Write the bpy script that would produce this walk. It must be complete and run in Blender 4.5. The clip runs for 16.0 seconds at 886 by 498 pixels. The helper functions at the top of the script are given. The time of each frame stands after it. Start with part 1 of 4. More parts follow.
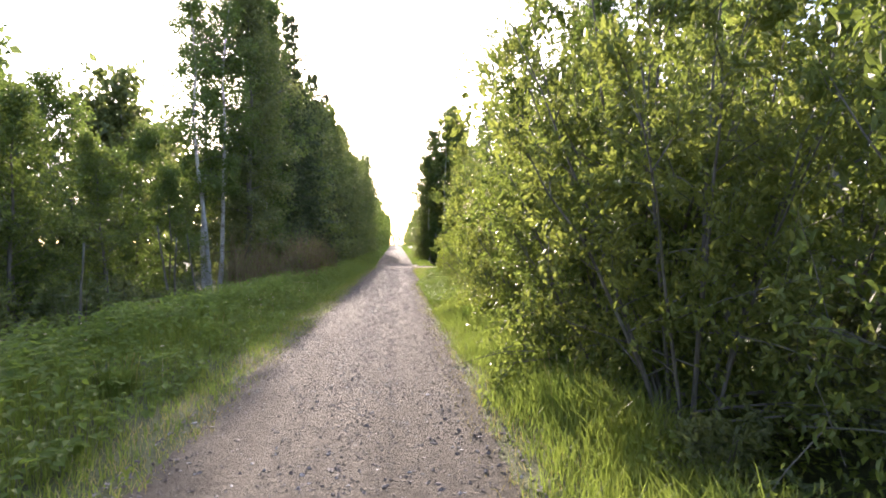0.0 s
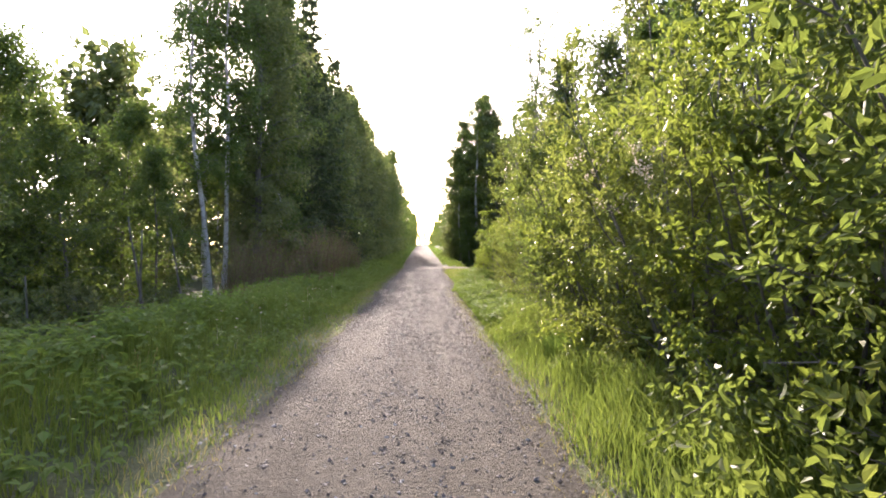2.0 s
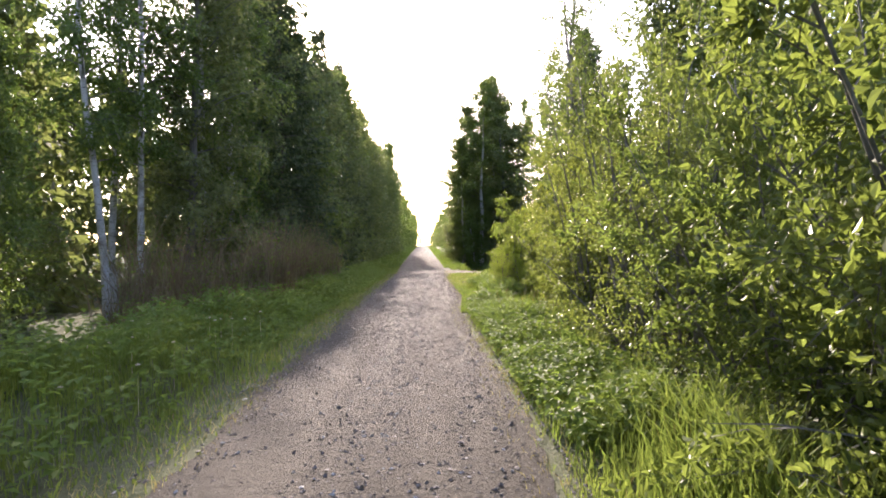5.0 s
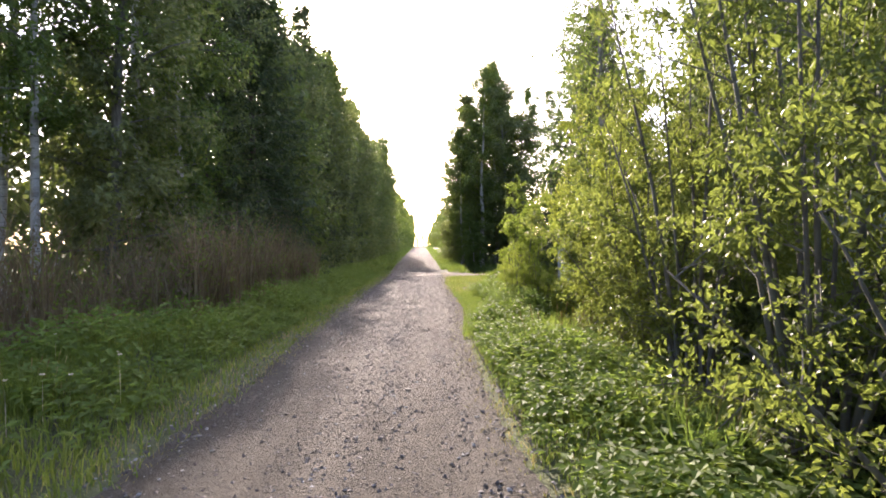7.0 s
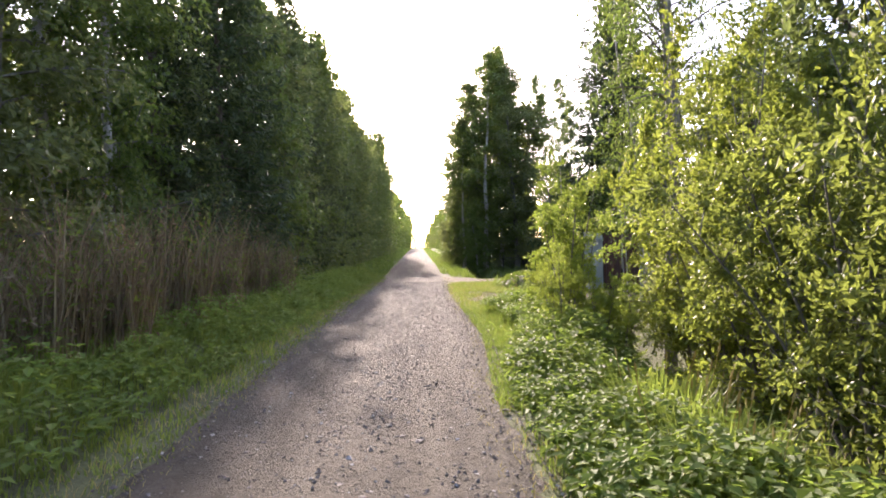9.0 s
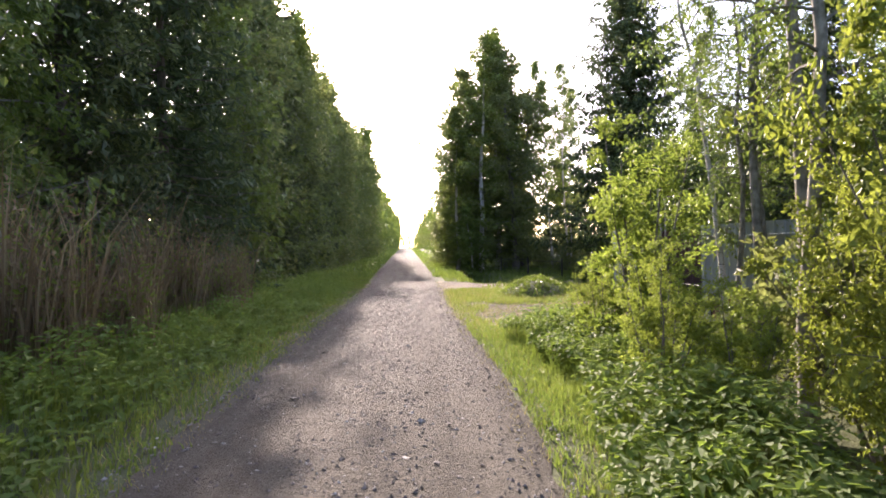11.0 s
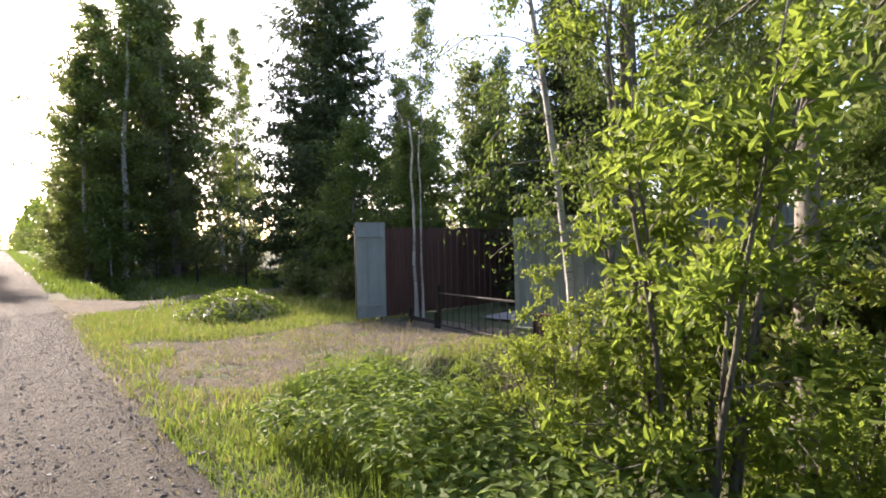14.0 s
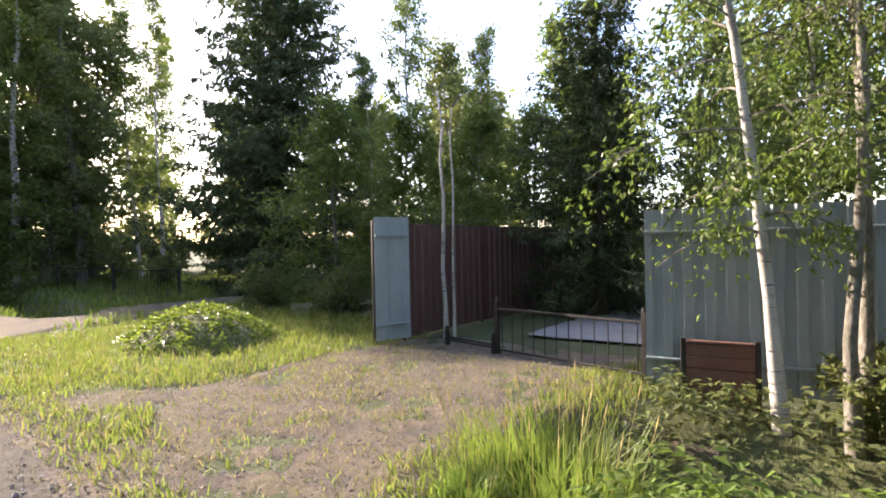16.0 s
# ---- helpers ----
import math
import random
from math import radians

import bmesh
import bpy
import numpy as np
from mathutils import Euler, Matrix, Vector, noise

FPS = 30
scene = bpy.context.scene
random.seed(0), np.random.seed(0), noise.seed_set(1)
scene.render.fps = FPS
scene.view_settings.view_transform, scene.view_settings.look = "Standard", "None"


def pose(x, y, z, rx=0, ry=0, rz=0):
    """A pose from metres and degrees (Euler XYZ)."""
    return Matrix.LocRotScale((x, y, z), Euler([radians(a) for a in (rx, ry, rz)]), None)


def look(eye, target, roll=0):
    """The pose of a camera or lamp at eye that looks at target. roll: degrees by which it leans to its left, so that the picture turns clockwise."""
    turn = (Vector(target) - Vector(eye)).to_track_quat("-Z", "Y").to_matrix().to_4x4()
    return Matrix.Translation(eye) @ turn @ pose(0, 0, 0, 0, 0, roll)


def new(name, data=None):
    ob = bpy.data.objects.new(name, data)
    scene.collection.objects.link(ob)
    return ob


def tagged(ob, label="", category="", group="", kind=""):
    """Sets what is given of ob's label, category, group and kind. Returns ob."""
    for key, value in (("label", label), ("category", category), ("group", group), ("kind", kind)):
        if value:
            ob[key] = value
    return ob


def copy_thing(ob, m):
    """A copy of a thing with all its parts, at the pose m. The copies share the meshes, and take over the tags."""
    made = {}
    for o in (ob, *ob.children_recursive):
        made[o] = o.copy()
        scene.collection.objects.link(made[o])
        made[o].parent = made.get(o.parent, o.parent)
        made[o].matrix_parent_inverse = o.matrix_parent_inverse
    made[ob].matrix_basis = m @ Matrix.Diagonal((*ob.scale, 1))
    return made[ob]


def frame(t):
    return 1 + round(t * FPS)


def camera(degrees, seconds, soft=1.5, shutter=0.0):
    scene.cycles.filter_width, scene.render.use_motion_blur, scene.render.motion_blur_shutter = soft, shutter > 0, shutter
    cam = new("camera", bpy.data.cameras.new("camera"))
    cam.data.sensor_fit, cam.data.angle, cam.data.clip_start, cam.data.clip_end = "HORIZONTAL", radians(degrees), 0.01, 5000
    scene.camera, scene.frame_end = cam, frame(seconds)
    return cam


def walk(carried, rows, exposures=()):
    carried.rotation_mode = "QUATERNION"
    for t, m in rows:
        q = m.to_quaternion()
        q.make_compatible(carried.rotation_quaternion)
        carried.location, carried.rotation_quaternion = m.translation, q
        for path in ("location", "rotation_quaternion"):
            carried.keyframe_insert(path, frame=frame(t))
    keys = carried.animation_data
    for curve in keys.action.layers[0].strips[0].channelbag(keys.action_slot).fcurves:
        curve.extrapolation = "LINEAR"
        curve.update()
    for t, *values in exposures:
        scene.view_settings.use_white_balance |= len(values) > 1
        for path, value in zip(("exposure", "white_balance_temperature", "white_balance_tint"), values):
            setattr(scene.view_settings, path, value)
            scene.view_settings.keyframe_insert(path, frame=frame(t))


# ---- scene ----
cam = camera(79.2, 16.0, soft=1.8)
METRES, EYE, TILT, LEAN, TURN = 29.0, 1.52, 3.15, -1.6, -5.0
ROWS = [
    (0.0, 0.0, 0.0, 0.0, -0.14, -3.21, 2.46),
    (0.5, -0.0048, 0.0332, -0.0028, 1.34, -3.19, 2.62),
    (1.0, -0.0088, 0.0657, -0.0049, 2.34, -3.11, 2.65),
    (1.5, -0.014, 0.0994, -0.0059, 2.46, -3.15, 2.64),
    (2.0, -0.019, 0.1321, -0.0092, 2.62, -3.09, 2.65),
    (2.5, -0.0251, 0.1691, -0.0108, 2.83, -3.11, 2.67),
    (3.0, -0.0276, 0.2029, -0.0134, 2.93, -3.02, 2.71),
    (3.5, -0.0305, 0.2396, -0.0146, 2.87, -3.03, 2.73),
    (4.0, -0.0304, 0.2745, -0.0171, 2.78, -2.95, 2.77),
    (6.5, -0.0357, 0.4342, -0.0271, 2.54, -2.98, 2.77),
    (7.0, -0.0365, 0.4661, -0.0293, 2.43, -2.92, 2.8),
    (7.5, -0.0408, 0.4974, -0.0311, 2.47, -2.91, 2.74),
    (8.0, -0.0433, 0.5299, -0.0324, 2.42, -2.86, 2.81),
    (8.5, -0.0471, 0.5599, -0.0326, 2.32, -2.86, 2.79),
    (9.0, -0.0492, 0.5919, -0.0347, 2.17, -2.78, 2.81),
    (9.5, -0.0525, 0.621, -0.0361, 2.01, -2.78, 2.76),
    (10.0, -0.0561, 0.6521, -0.0375, 1.82, -2.78, 2.76),
    (12.5, -0.0698, 0.7997, -0.0436, -10.46, -3.16, 2.02),
    (13.0, -0.0697, 0.8281, -0.0455, -21.37, -3.51, 1.55),
    (13.5, -0.0711, 0.8549, -0.0464, -29.63, -3.71, 1.02),
    (14.0, -0.0741, 0.8849, -0.0474, -34.98, -3.82, 0.73),
    (14.5, -0.0752, 0.9117, -0.0494, -38.67, -3.86, 0.53),
    (15.0, -0.0792, 0.9398, -0.0498, -42.29, -3.87, 0.35),
    (15.5, -0.0815, 0.9662, -0.0507, -43.39, -3.81, 0.19),
    (16.0, -0.084, 0.9933, -0.0509, -43.97, -3.87, 0.16),
]
walk(cam, [(t, pose(0, 0, EYE, TILT, LEAN, TURN) @ pose(METRES * x, METRES * y, METRES * z, 90 + pitch, roll, yaw)) for t, x, y, z, yaw, pitch, roll in ROWS],
     exposures=[(0.0, 2.2, 6450, 25), (4.0, 2.1, 6450, 25), (7.0, 2.18, 6500, 26), (10.0, 2.3, 6550, 27), (12.5, 2.16, 6500, 26), (14.5, 2.2, 6650, 22), (16.0, 2.5, 6650, 23)])

# ---- daylight: low evening sun ahead, a little to one side of the road ----
SUN_AZ, SUN_EL = -7.6, 23.6
world = bpy.data.worlds.new("world")
scene.world = world
world.use_nodes = True
wn = world.node_tree.nodes
sky = wn.new("ShaderNodeTexSky")
sky.sky_type, sky.sun_disc = "NISHITA", False
sky.sun_elevation, sky.sun_rotation = radians(SUN_EL), radians(SUN_AZ)
sky.air_density, sky.dust_density, sky.ozone_density = 1.0, 2.0, 1.0
wn["Background"].inputs["Strength"].default_value = 0.15
world.node_tree.links.new(sky.outputs[0], wn["Background"].inputs["Color"])
sun = new("sun", bpy.data.lights.new("sun", "SUN"))
sun.data.energy, sun.data.angle, sun.data.color = 3.2, radians(0.55), (1.0, 0.9, 0.74)
SUN_DIR = Vector((math.sin(radians(SUN_AZ)) * math.cos(radians(SUN_EL)), math.cos(radians(SUN_AZ)) * math.cos(radians(SUN_EL)), math.sin(radians(SUN_EL))))
sun.matrix_world = look(SUN_DIR * 60, (0, 0, 0))


# ---- materials ----
def mat(name):
    m = bpy.data.materials.new(name)
    m.use_nodes = True
    t = m.node_tree
    return m, t, t.nodes["Principled BSDF"], t.nodes["Material Output"]


def node(t, kind, **ins):
    n = t.nodes.new(kind)
    for k, v in ins.items():
        n.inputs[k.replace("_", " ")].default_value = v
    return n


def ramp(t, src, stops):
    r = t.nodes.new("ShaderNodeValToRGB")
    while len(r.color_ramp.elements) < len(stops):
        r.color_ramp.elements.new(0.5)
    for e, (p, c) in zip(r.color_ramp.elements, stops):
        e.position, e.color = p, (*c, 1)
    t.links.new(src, r.inputs[0])
    return r.outputs[0]


def mixc(t, fac, a, b, mode="MIX"):
    n = t.nodes.new("ShaderNodeMix")
    n.data_type, n.blend_type = "RGBA", mode
    for s, v in ((n.inputs[0], fac), (n.inputs[6], a), (n.inputs[7], b)):
        if hasattr(v, "is_linked"):
            t.links.new(v, s)
        else:
            s.default_value = (*v, 1) if isinstance(v, tuple) else v
    return n.outputs[2]


def noise_at(t, scale, detail=4.0, stretch=None, coord="Object"):
    c = t.nodes.new("ShaderNodeTexCoord")
    n = node(t, "ShaderNodeTexNoise", Scale=scale, Detail=detail, Roughness=0.6)
    if stretch:
        mp = t.nodes.new("ShaderNodeMapping")
        mp.inputs["Scale"].default_value = stretch
        t.links.new(c.outputs[coord], mp.inputs[0])
        t.links.new(mp.outputs[0], n.inputs[0])
    else:
        t.links.new(c.outputs[coord], n.inputs[0])
    return n.outputs["Fac"]


def bump(t, bsdf, height, strength=0.4, dist=0.02):
    b = node(t, "ShaderNodeBump", Strength=strength, Distance=dist)
    t.links.new(height, b.inputs["Height"])
    t.links.new(b.outputs[0], bsdf.inputs["Normal"])


def leaf_mat(name, dark, mid, light, glow, trans=0.45, rough=0.42, patchy=False):
    """Thin leaf: a glossy face over a translucent body; colour varies leaf by leaf and plant by plant."""
    m, t, b, out = mat(name)
    g = t.nodes.new("ShaderNodeNewGeometry")
    col = ramp(t, g.outputs["Random Per Island"], [(0.0, dark), (0.55, mid), (1.0, light)])
    oi = t.nodes.new("ShaderNodeObjectInfo")
    tone = ramp(t, oi.outputs["Random"], [(0.0, (0.82, 0.88, 0.8)), (1.0, (1.15, 1.08, 1.0))])
    col = mixc(t, 1.0, col, tone, "MULTIPLY")
    if patchy:
        col = mixc(t, 1.0, col, ramp(t, noise_at(t, 0.9, 4.0), [(0.32, (0.6, 0.68, 0.62)), (0.5, (1.0, 1.0, 1.0)), (0.7, (1.5, 1.28, 1.05))]), "MULTIPLY")
    b.inputs["Roughness"].default_value, b.inputs["Specular IOR Level"].default_value = rough, 0.25
    t.links.new(col, b.inputs["Base Color"])
    tr = t.nodes.new("ShaderNodeBsdfTranslucent")
    tc = mixc(t, 1.0, mixc(t, 0.55, col, glow), tone, "MULTIPLY")
    t.links.new(tc, tr.inputs[0])
    mx = t.nodes.new("ShaderNodeMixShader")
    mx.inputs[0].default_value = trans
    t.links.new(b.outputs[0], mx.inputs[1])
    t.links.new(tr.outputs[0], mx.inputs[2])
    t.links.new(mx.outputs[0], out.inputs[0])
    return m


LEAF_WILLOW = leaf_mat("willow_leaf", (0.075, 0.1, 0.03), (0.115, 0.145, 0.042), (0.18, 0.21, 0.065), (0.33, 0.42, 0.07), 0.45)
# bright green; on the willows some of the sunlight is in this colour
LEAF_BRIGHT = leaf_mat("bright_leaf", (0.075, 0.11, 0.022), (0.125, 0.168, 0.035), (0.19, 0.235, 0.055), (0.35, 0.44, 0.06), 0.47)
LEAF_SAPLING = leaf_mat("sapling_leaf", (0.08, 0.125, 0.026), (0.125, 0.18, 0.038), (0.19, 0.245, 0.058), (0.39, 0.51, 0.075), 0.53, 0.5)
LEAF_BIRCH = leaf_mat("birch_leaf", (0.07, 0.1, 0.03), (0.11, 0.15, 0.04), (0.16, 0.2, 0.055), (0.25, 0.36, 0.06), 0.4)
LEAF_DARK = leaf_mat("alder_leaf", (0.085, 0.105, 0.05), (0.125, 0.148, 0.062), (0.175, 0.2, 0.08), (0.26, 0.33, 0.09), 0.45)
NEEDLE = leaf_mat("spruce_needle", (0.04, 0.06, 0.028), (0.07, 0.095, 0.04), (0.11, 0.135, 0.055), (0.15, 0.2, 0.06), 0.28, 0.55)
LEAF_WEED = leaf_mat("weed_leaf", (0.09, 0.13, 0.03), (0.13, 0.18, 0.045), (0.17, 0.235, 0.055), (0.36, 0.48, 0.07), 0.47, 0.64)
GRASS = leaf_mat("grass_blade", (0.08, 0.115, 0.025), (0.11, 0.16, 0.035), (0.17, 0.21, 0.058), (0.3, 0.43, 0.075), 0.42, 0.5, True)
STRAW = leaf_mat("dry_grass", (0.2, 0.17, 0.07), (0.3, 0.26, 0.11), (0.4, 0.36, 0.18), (0.45, 0.4, 0.15), 0.35, 0.6)
FLUFF = leaf_mat("seed_wool", (0.4, 0.36, 0.3), (0.55, 0.5, 0.43), (0.65, 0.61, 0.54), (0.6, 0.56, 0.48), 0.4, 0.9)
DEAD = leaf_mat("dry_stalk", (0.12, 0.08, 0.05), (0.2, 0.14, 0.085), (0.3, 0.235, 0.145), (0.3, 0.22, 0.11), 0.25, 0.7)


def bark_mat(name, a, b2, scale=18.0, stretch=(1, 1, 0.25), rough=0.9):
    m, t, b, out = mat(name)
    n = noise_at(t, scale, 6.0, stretch)
    big = noise_at(t, 1.3, 3.0)
    col = ramp(t, n, [(0.3, a), (0.7, b2)])
    col = mixc(t, ramp(t, big, [(0.4, (0, 0, 0)), (0.65, (0.5, 0.5, 0.5))]), col, (0.07, 0.085, 0.04))
    t.links.new(col, b.inputs["Base Color"])
    b.inputs["Roughness"].default_value = rough
    bump(t, b, n, 0.7, 0.02)
    return m


BARK_GREY = bark_mat("grey_bark", (0.06, 0.05, 0.04), (0.2, 0.18, 0.15))
BARK_OLD = bark_mat("old_birch_bark", (0.07, 0.055, 0.042), (0.34, 0.31, 0.26), 11.0, (1, 1, 0.5))
BARK_BROWN = bark_mat("spruce_bark", (0.05, 0.035, 0.025), (0.16, 0.12, 0.09))


def birch_bark():
    m, t, b, out = mat("birch_bark")
    lent = noise_at(t, 9.0, 3.0, (0.5, 0.5, 5.0))
    fine = noise_at(t, 40.0, 4.0, (1, 1, 3))
    col = ramp(t, fine, [(0.3, (0.3, 0.285, 0.25)), (0.7, (0.5, 0.48, 0.44))])
    col = mixc(t, ramp(t, lent, [(0.6, (0, 0, 0)), (0.66, (1, 1, 1))]), col, (0.035, 0.03, 0.028))
    patch = noise_at(t, 2.2, 3.0)
    col = mixc(t, ramp(t, patch, [(0.5, (0, 0, 0)), (0.66, (0.8, 0.8, 0.8))]), col, (0.14, 0.12, 0.09))
    t.links.new(col, b.inputs["Base Color"])
    b.inputs["Roughness"].default_value = 0.75
    bump(t, b, lent, 0.4, 0.015)
    return m


BARK_BIRCH = birch_bark()


def gravel_mat():
    m, t, b, out = mat("road_gravel")
    fine, mid, big = noise_at(t, 75.0, 6.0), noise_at(t, 14.0, 5.0), noise_at(t, 2.2, 4.0, (1.0, 0.06, 1.0))
    col = ramp(t, fine, [(0.28, (0.03, 0.0255, 0.0185)), (0.52, (0.112, 0.096, 0.073)), (0.75, (0.23, 0.204, 0.16))])
    col = mixc(t, 0.45, col, ramp(t, mid, [(0.3, (0.048, 0.041, 0.031)), (0.7, (0.16, 0.139, 0.106))]))
    col = mixc(t, 0.5, col, ramp(t, big, [(0.38, (0.056, 0.048, 0.037)), (0.62, (0.165, 0.145, 0.113))]))
    t.links.new(col, b.inputs["Base Color"])
    b.inputs["Roughness"].default_value, b.inputs["Specular IOR Level"].default_value = 0.9, 0.25
    add = t.nodes.new("ShaderNodeMath")
    t.links.new(fine, add.inputs[0])
    t.links.new(mid, add.inputs[1])
    bump(t, b, add.outputs[0], 1.0, 0.06)
    return m


def soil_mat(name, stops_fine, stops_big, k=0.5):
    m, t, b, out = mat(name)
    fine, big = noise_at(t, 28.0, 6.0), noise_at(t, 0.8, 5.0)
    col = mixc(t, k, ramp(t, fine, stops_fine), ramp(t, big, stops_big))
    t.links.new(col, b.inputs["Base Color"])
    b.inputs["Roughness"].default_value = 0.95
    bump(t, b, fine, 0.8, 0.04)
    return m


GRAVEL = gravel_mat()
SOIL = soil_mat("grassy_soil", [(0.3, (0.035, 0.04, 0.015)), (0.7, (0.11, 0.12, 0.04))], [(0.35, (0.045, 0.05, 0.02)), (0.65, (0.1, 0.12, 0.04))])
def dirt_mat():
    """Trodden earth: grit, clods and mossy yellow patches."""
    m, t, b, out = mat("driveway_dirt")
    grit, clod, patch = noise_at(t, 90.0, 6.0), noise_at(t, 13.0, 6.0), noise_at(t, 1.7, 6.0)
    col = ramp(t, grit, [(0.3, (0.075, 0.06, 0.048)), (0.5, (0.2, 0.165, 0.128)), (0.72, (0.4, 0.345, 0.28))])
    col = mixc(t, 0.5, col, ramp(t, clod, [(0.35, (0.1, 0.08, 0.062)), (0.65, (0.29, 0.24, 0.185))]))
    col = mixc(t, 0.45, col, ramp(t, patch, [(0.4, (0.16, 0.135, 0.112)), (0.52, (0.27, 0.215, 0.145)), (0.66, (0.23, 0.215, 0.085))]))
    t.links.new(col, b.inputs["Base Color"])
    b.inputs["Roughness"].default_value, b.inputs["Specular IOR Level"].default_value = 0.95, 0.2
    add = t.nodes.new("ShaderNodeMath")
    t.links.new(grit, add.inputs[0])
    t.links.new(clod, add.inputs[1])
    bump(t, b, add.outputs[0], 1.0, 0.06)
    return m


DIRT = dirt_mat()
CONCRETE = soil_mat("concrete", [(0.3, (0.2, 0.19, 0.18)), (0.7, (0.34, 0.33, 0.315))], [(0.35, (0.17, 0.16, 0.15)), (0.65, (0.34, 0.33, 0.31))])


def stone_mat():
    m, t, b, out = mat("stone")
    g = t.nodes.new("ShaderNodeNewGeometry")
    oi = t.nodes.new("ShaderNodeObjectInfo")
    add = t.nodes.new("ShaderNodeMath")
    add.operation = "ADD"
    t.links.new(g.outputs["Random Per Island"], add.inputs[0])
    t.links.new(oi.outputs["Random"], add.inputs[1])
    fr = t.nodes.new("ShaderNodeMath")
    fr.operation = "FRACT"
    t.links.new(add.outputs[0], fr.inputs[0])
    col = ramp(t, fr.outputs[0], [(0.0, (0.06, 0.05, 0.044)), (0.45, (0.11, 0.094, 0.082)), (0.8, (0.2, 0.175, 0.15)), (1.0, (0.42, 0.4, 0.37))])
    t.links.new(mixc(t, 0.2, col, ramp(t, noise_at(t, 60.0), [(0.3, (0.06, 0.05, 0.045)), (0.7, (0.25, 0.22, 0.2))])), b.inputs["Base Color"])
    b.inputs["Roughness"].default_value = 0.8
    return m


STONE = stone_mat()


def paint_mat(name, a, b2, rough=0.5, metal=0.0, rust=(0.12, 0.06, 0.03), rust_at=0.68):
    m, t, b, out = mat(name)
    n, s = noise_at(t, 3.0, 6.0), noise_at(t, 12.0, 5.0, (1, 1, 0.12))
    col = mixc(t, 0.5, ramp(t, n, [(0.3, a), (0.7, b2)]), ramp(t, s, [(0.3, a), (0.7, b2)]))
    spot = noise_at(t, 7.0, 8.0)
    col = mixc(t, ramp(t, spot, [(rust_at, (0, 0, 0)), (rust_at + 0.06, (0.8, 0.8, 0.8))]), col, rust)
    t.links.new(col, b.inputs["Base Color"])
    b.inputs["Roughness"].default_value, b.inputs["Metallic"].default_value = rough, metal
    bump(t, b, s, 0.15, 0.01)
    return m


ZINC = paint_mat("galvanised_sheet", (0.19, 0.23, 0.232), (0.27, 0.315, 0.315), 0.55, 0.0, (0.12, 0.12, 0.11), 0.72)
BROWN = paint_mat("brown_sheet", (0.06, 0.028, 0.024), (0.1, 0.045, 0.038), 0.5, 0.0, (0.05, 0.03, 0.025), 0.66)
IRON = paint_mat("black_iron", (0.018, 0.017, 0.016), (0.035, 0.03, 0.028), 0.55, 0.3, (0.09, 0.045, 0.025), 0.62)
PLANK = paint_mat("red_brown_plank", (0.09, 0.04, 0.028), (0.17, 0.085, 0.06), 0.75, 0.0, (0.08, 0.06, 0.05), 0.62)


# ---- mesh helpers ----
def mesh_of(name, verts, faces, material, smooth=False):
    me = bpy.data.meshes.new(name)
    me.from_pydata(np.asarray(verts, float).tolist(), [], [tuple(f) for f in (faces.tolist() if hasattr(faces, "tolist") else faces)])
    if material:
        me.materials.append(material)
    if smooth:
        me.polygons.foreach_set("use_smooth", [True] * len(me.polygons))
    me.update()
    return me


def part_np(name, verts, faces, material, parent=None, label="", smooth=False):
    ob = new(name, mesh_of(name, verts, faces, material, smooth))
    if parent:
        ob.parent = parent
    return tagged(ob, label)


def part(name, bm, material, parent=None, label=""):
    """Link a bmesh as one mesh object under a thing or a part."""
    me = bpy.data.meshes.new(name)
    bm.to_mesh(me)
    bm.free()
    me.materials.append(material)
    ob = new(name, me)
    if parent:
        ob.parent = parent
    return tagged(ob, label)


def box(x0, y0, z0, x1, y1, z1, bevel=0.006):
    bm = bmesh.new()
    bmesh.ops.create_cube(bm, size=1)
    bmesh.ops.scale(bm, vec=(x1 - x0, y1 - y0, z1 - z0), verts=bm.verts)
    bmesh.ops.translate(bm, vec=((x0 + x1) / 2, (y0 + y1) / 2, (z0 + z1) / 2), verts=bm.verts)
    if bevel:
        bmesh.ops.bevel(bm, geom=bm.edges[:], offset=bevel, segments=1, affect="EDGES")
    return bm


def unit(v):
    return v / np.maximum(np.linalg.norm(v, axis=-1, keepdims=True), 1e-9)


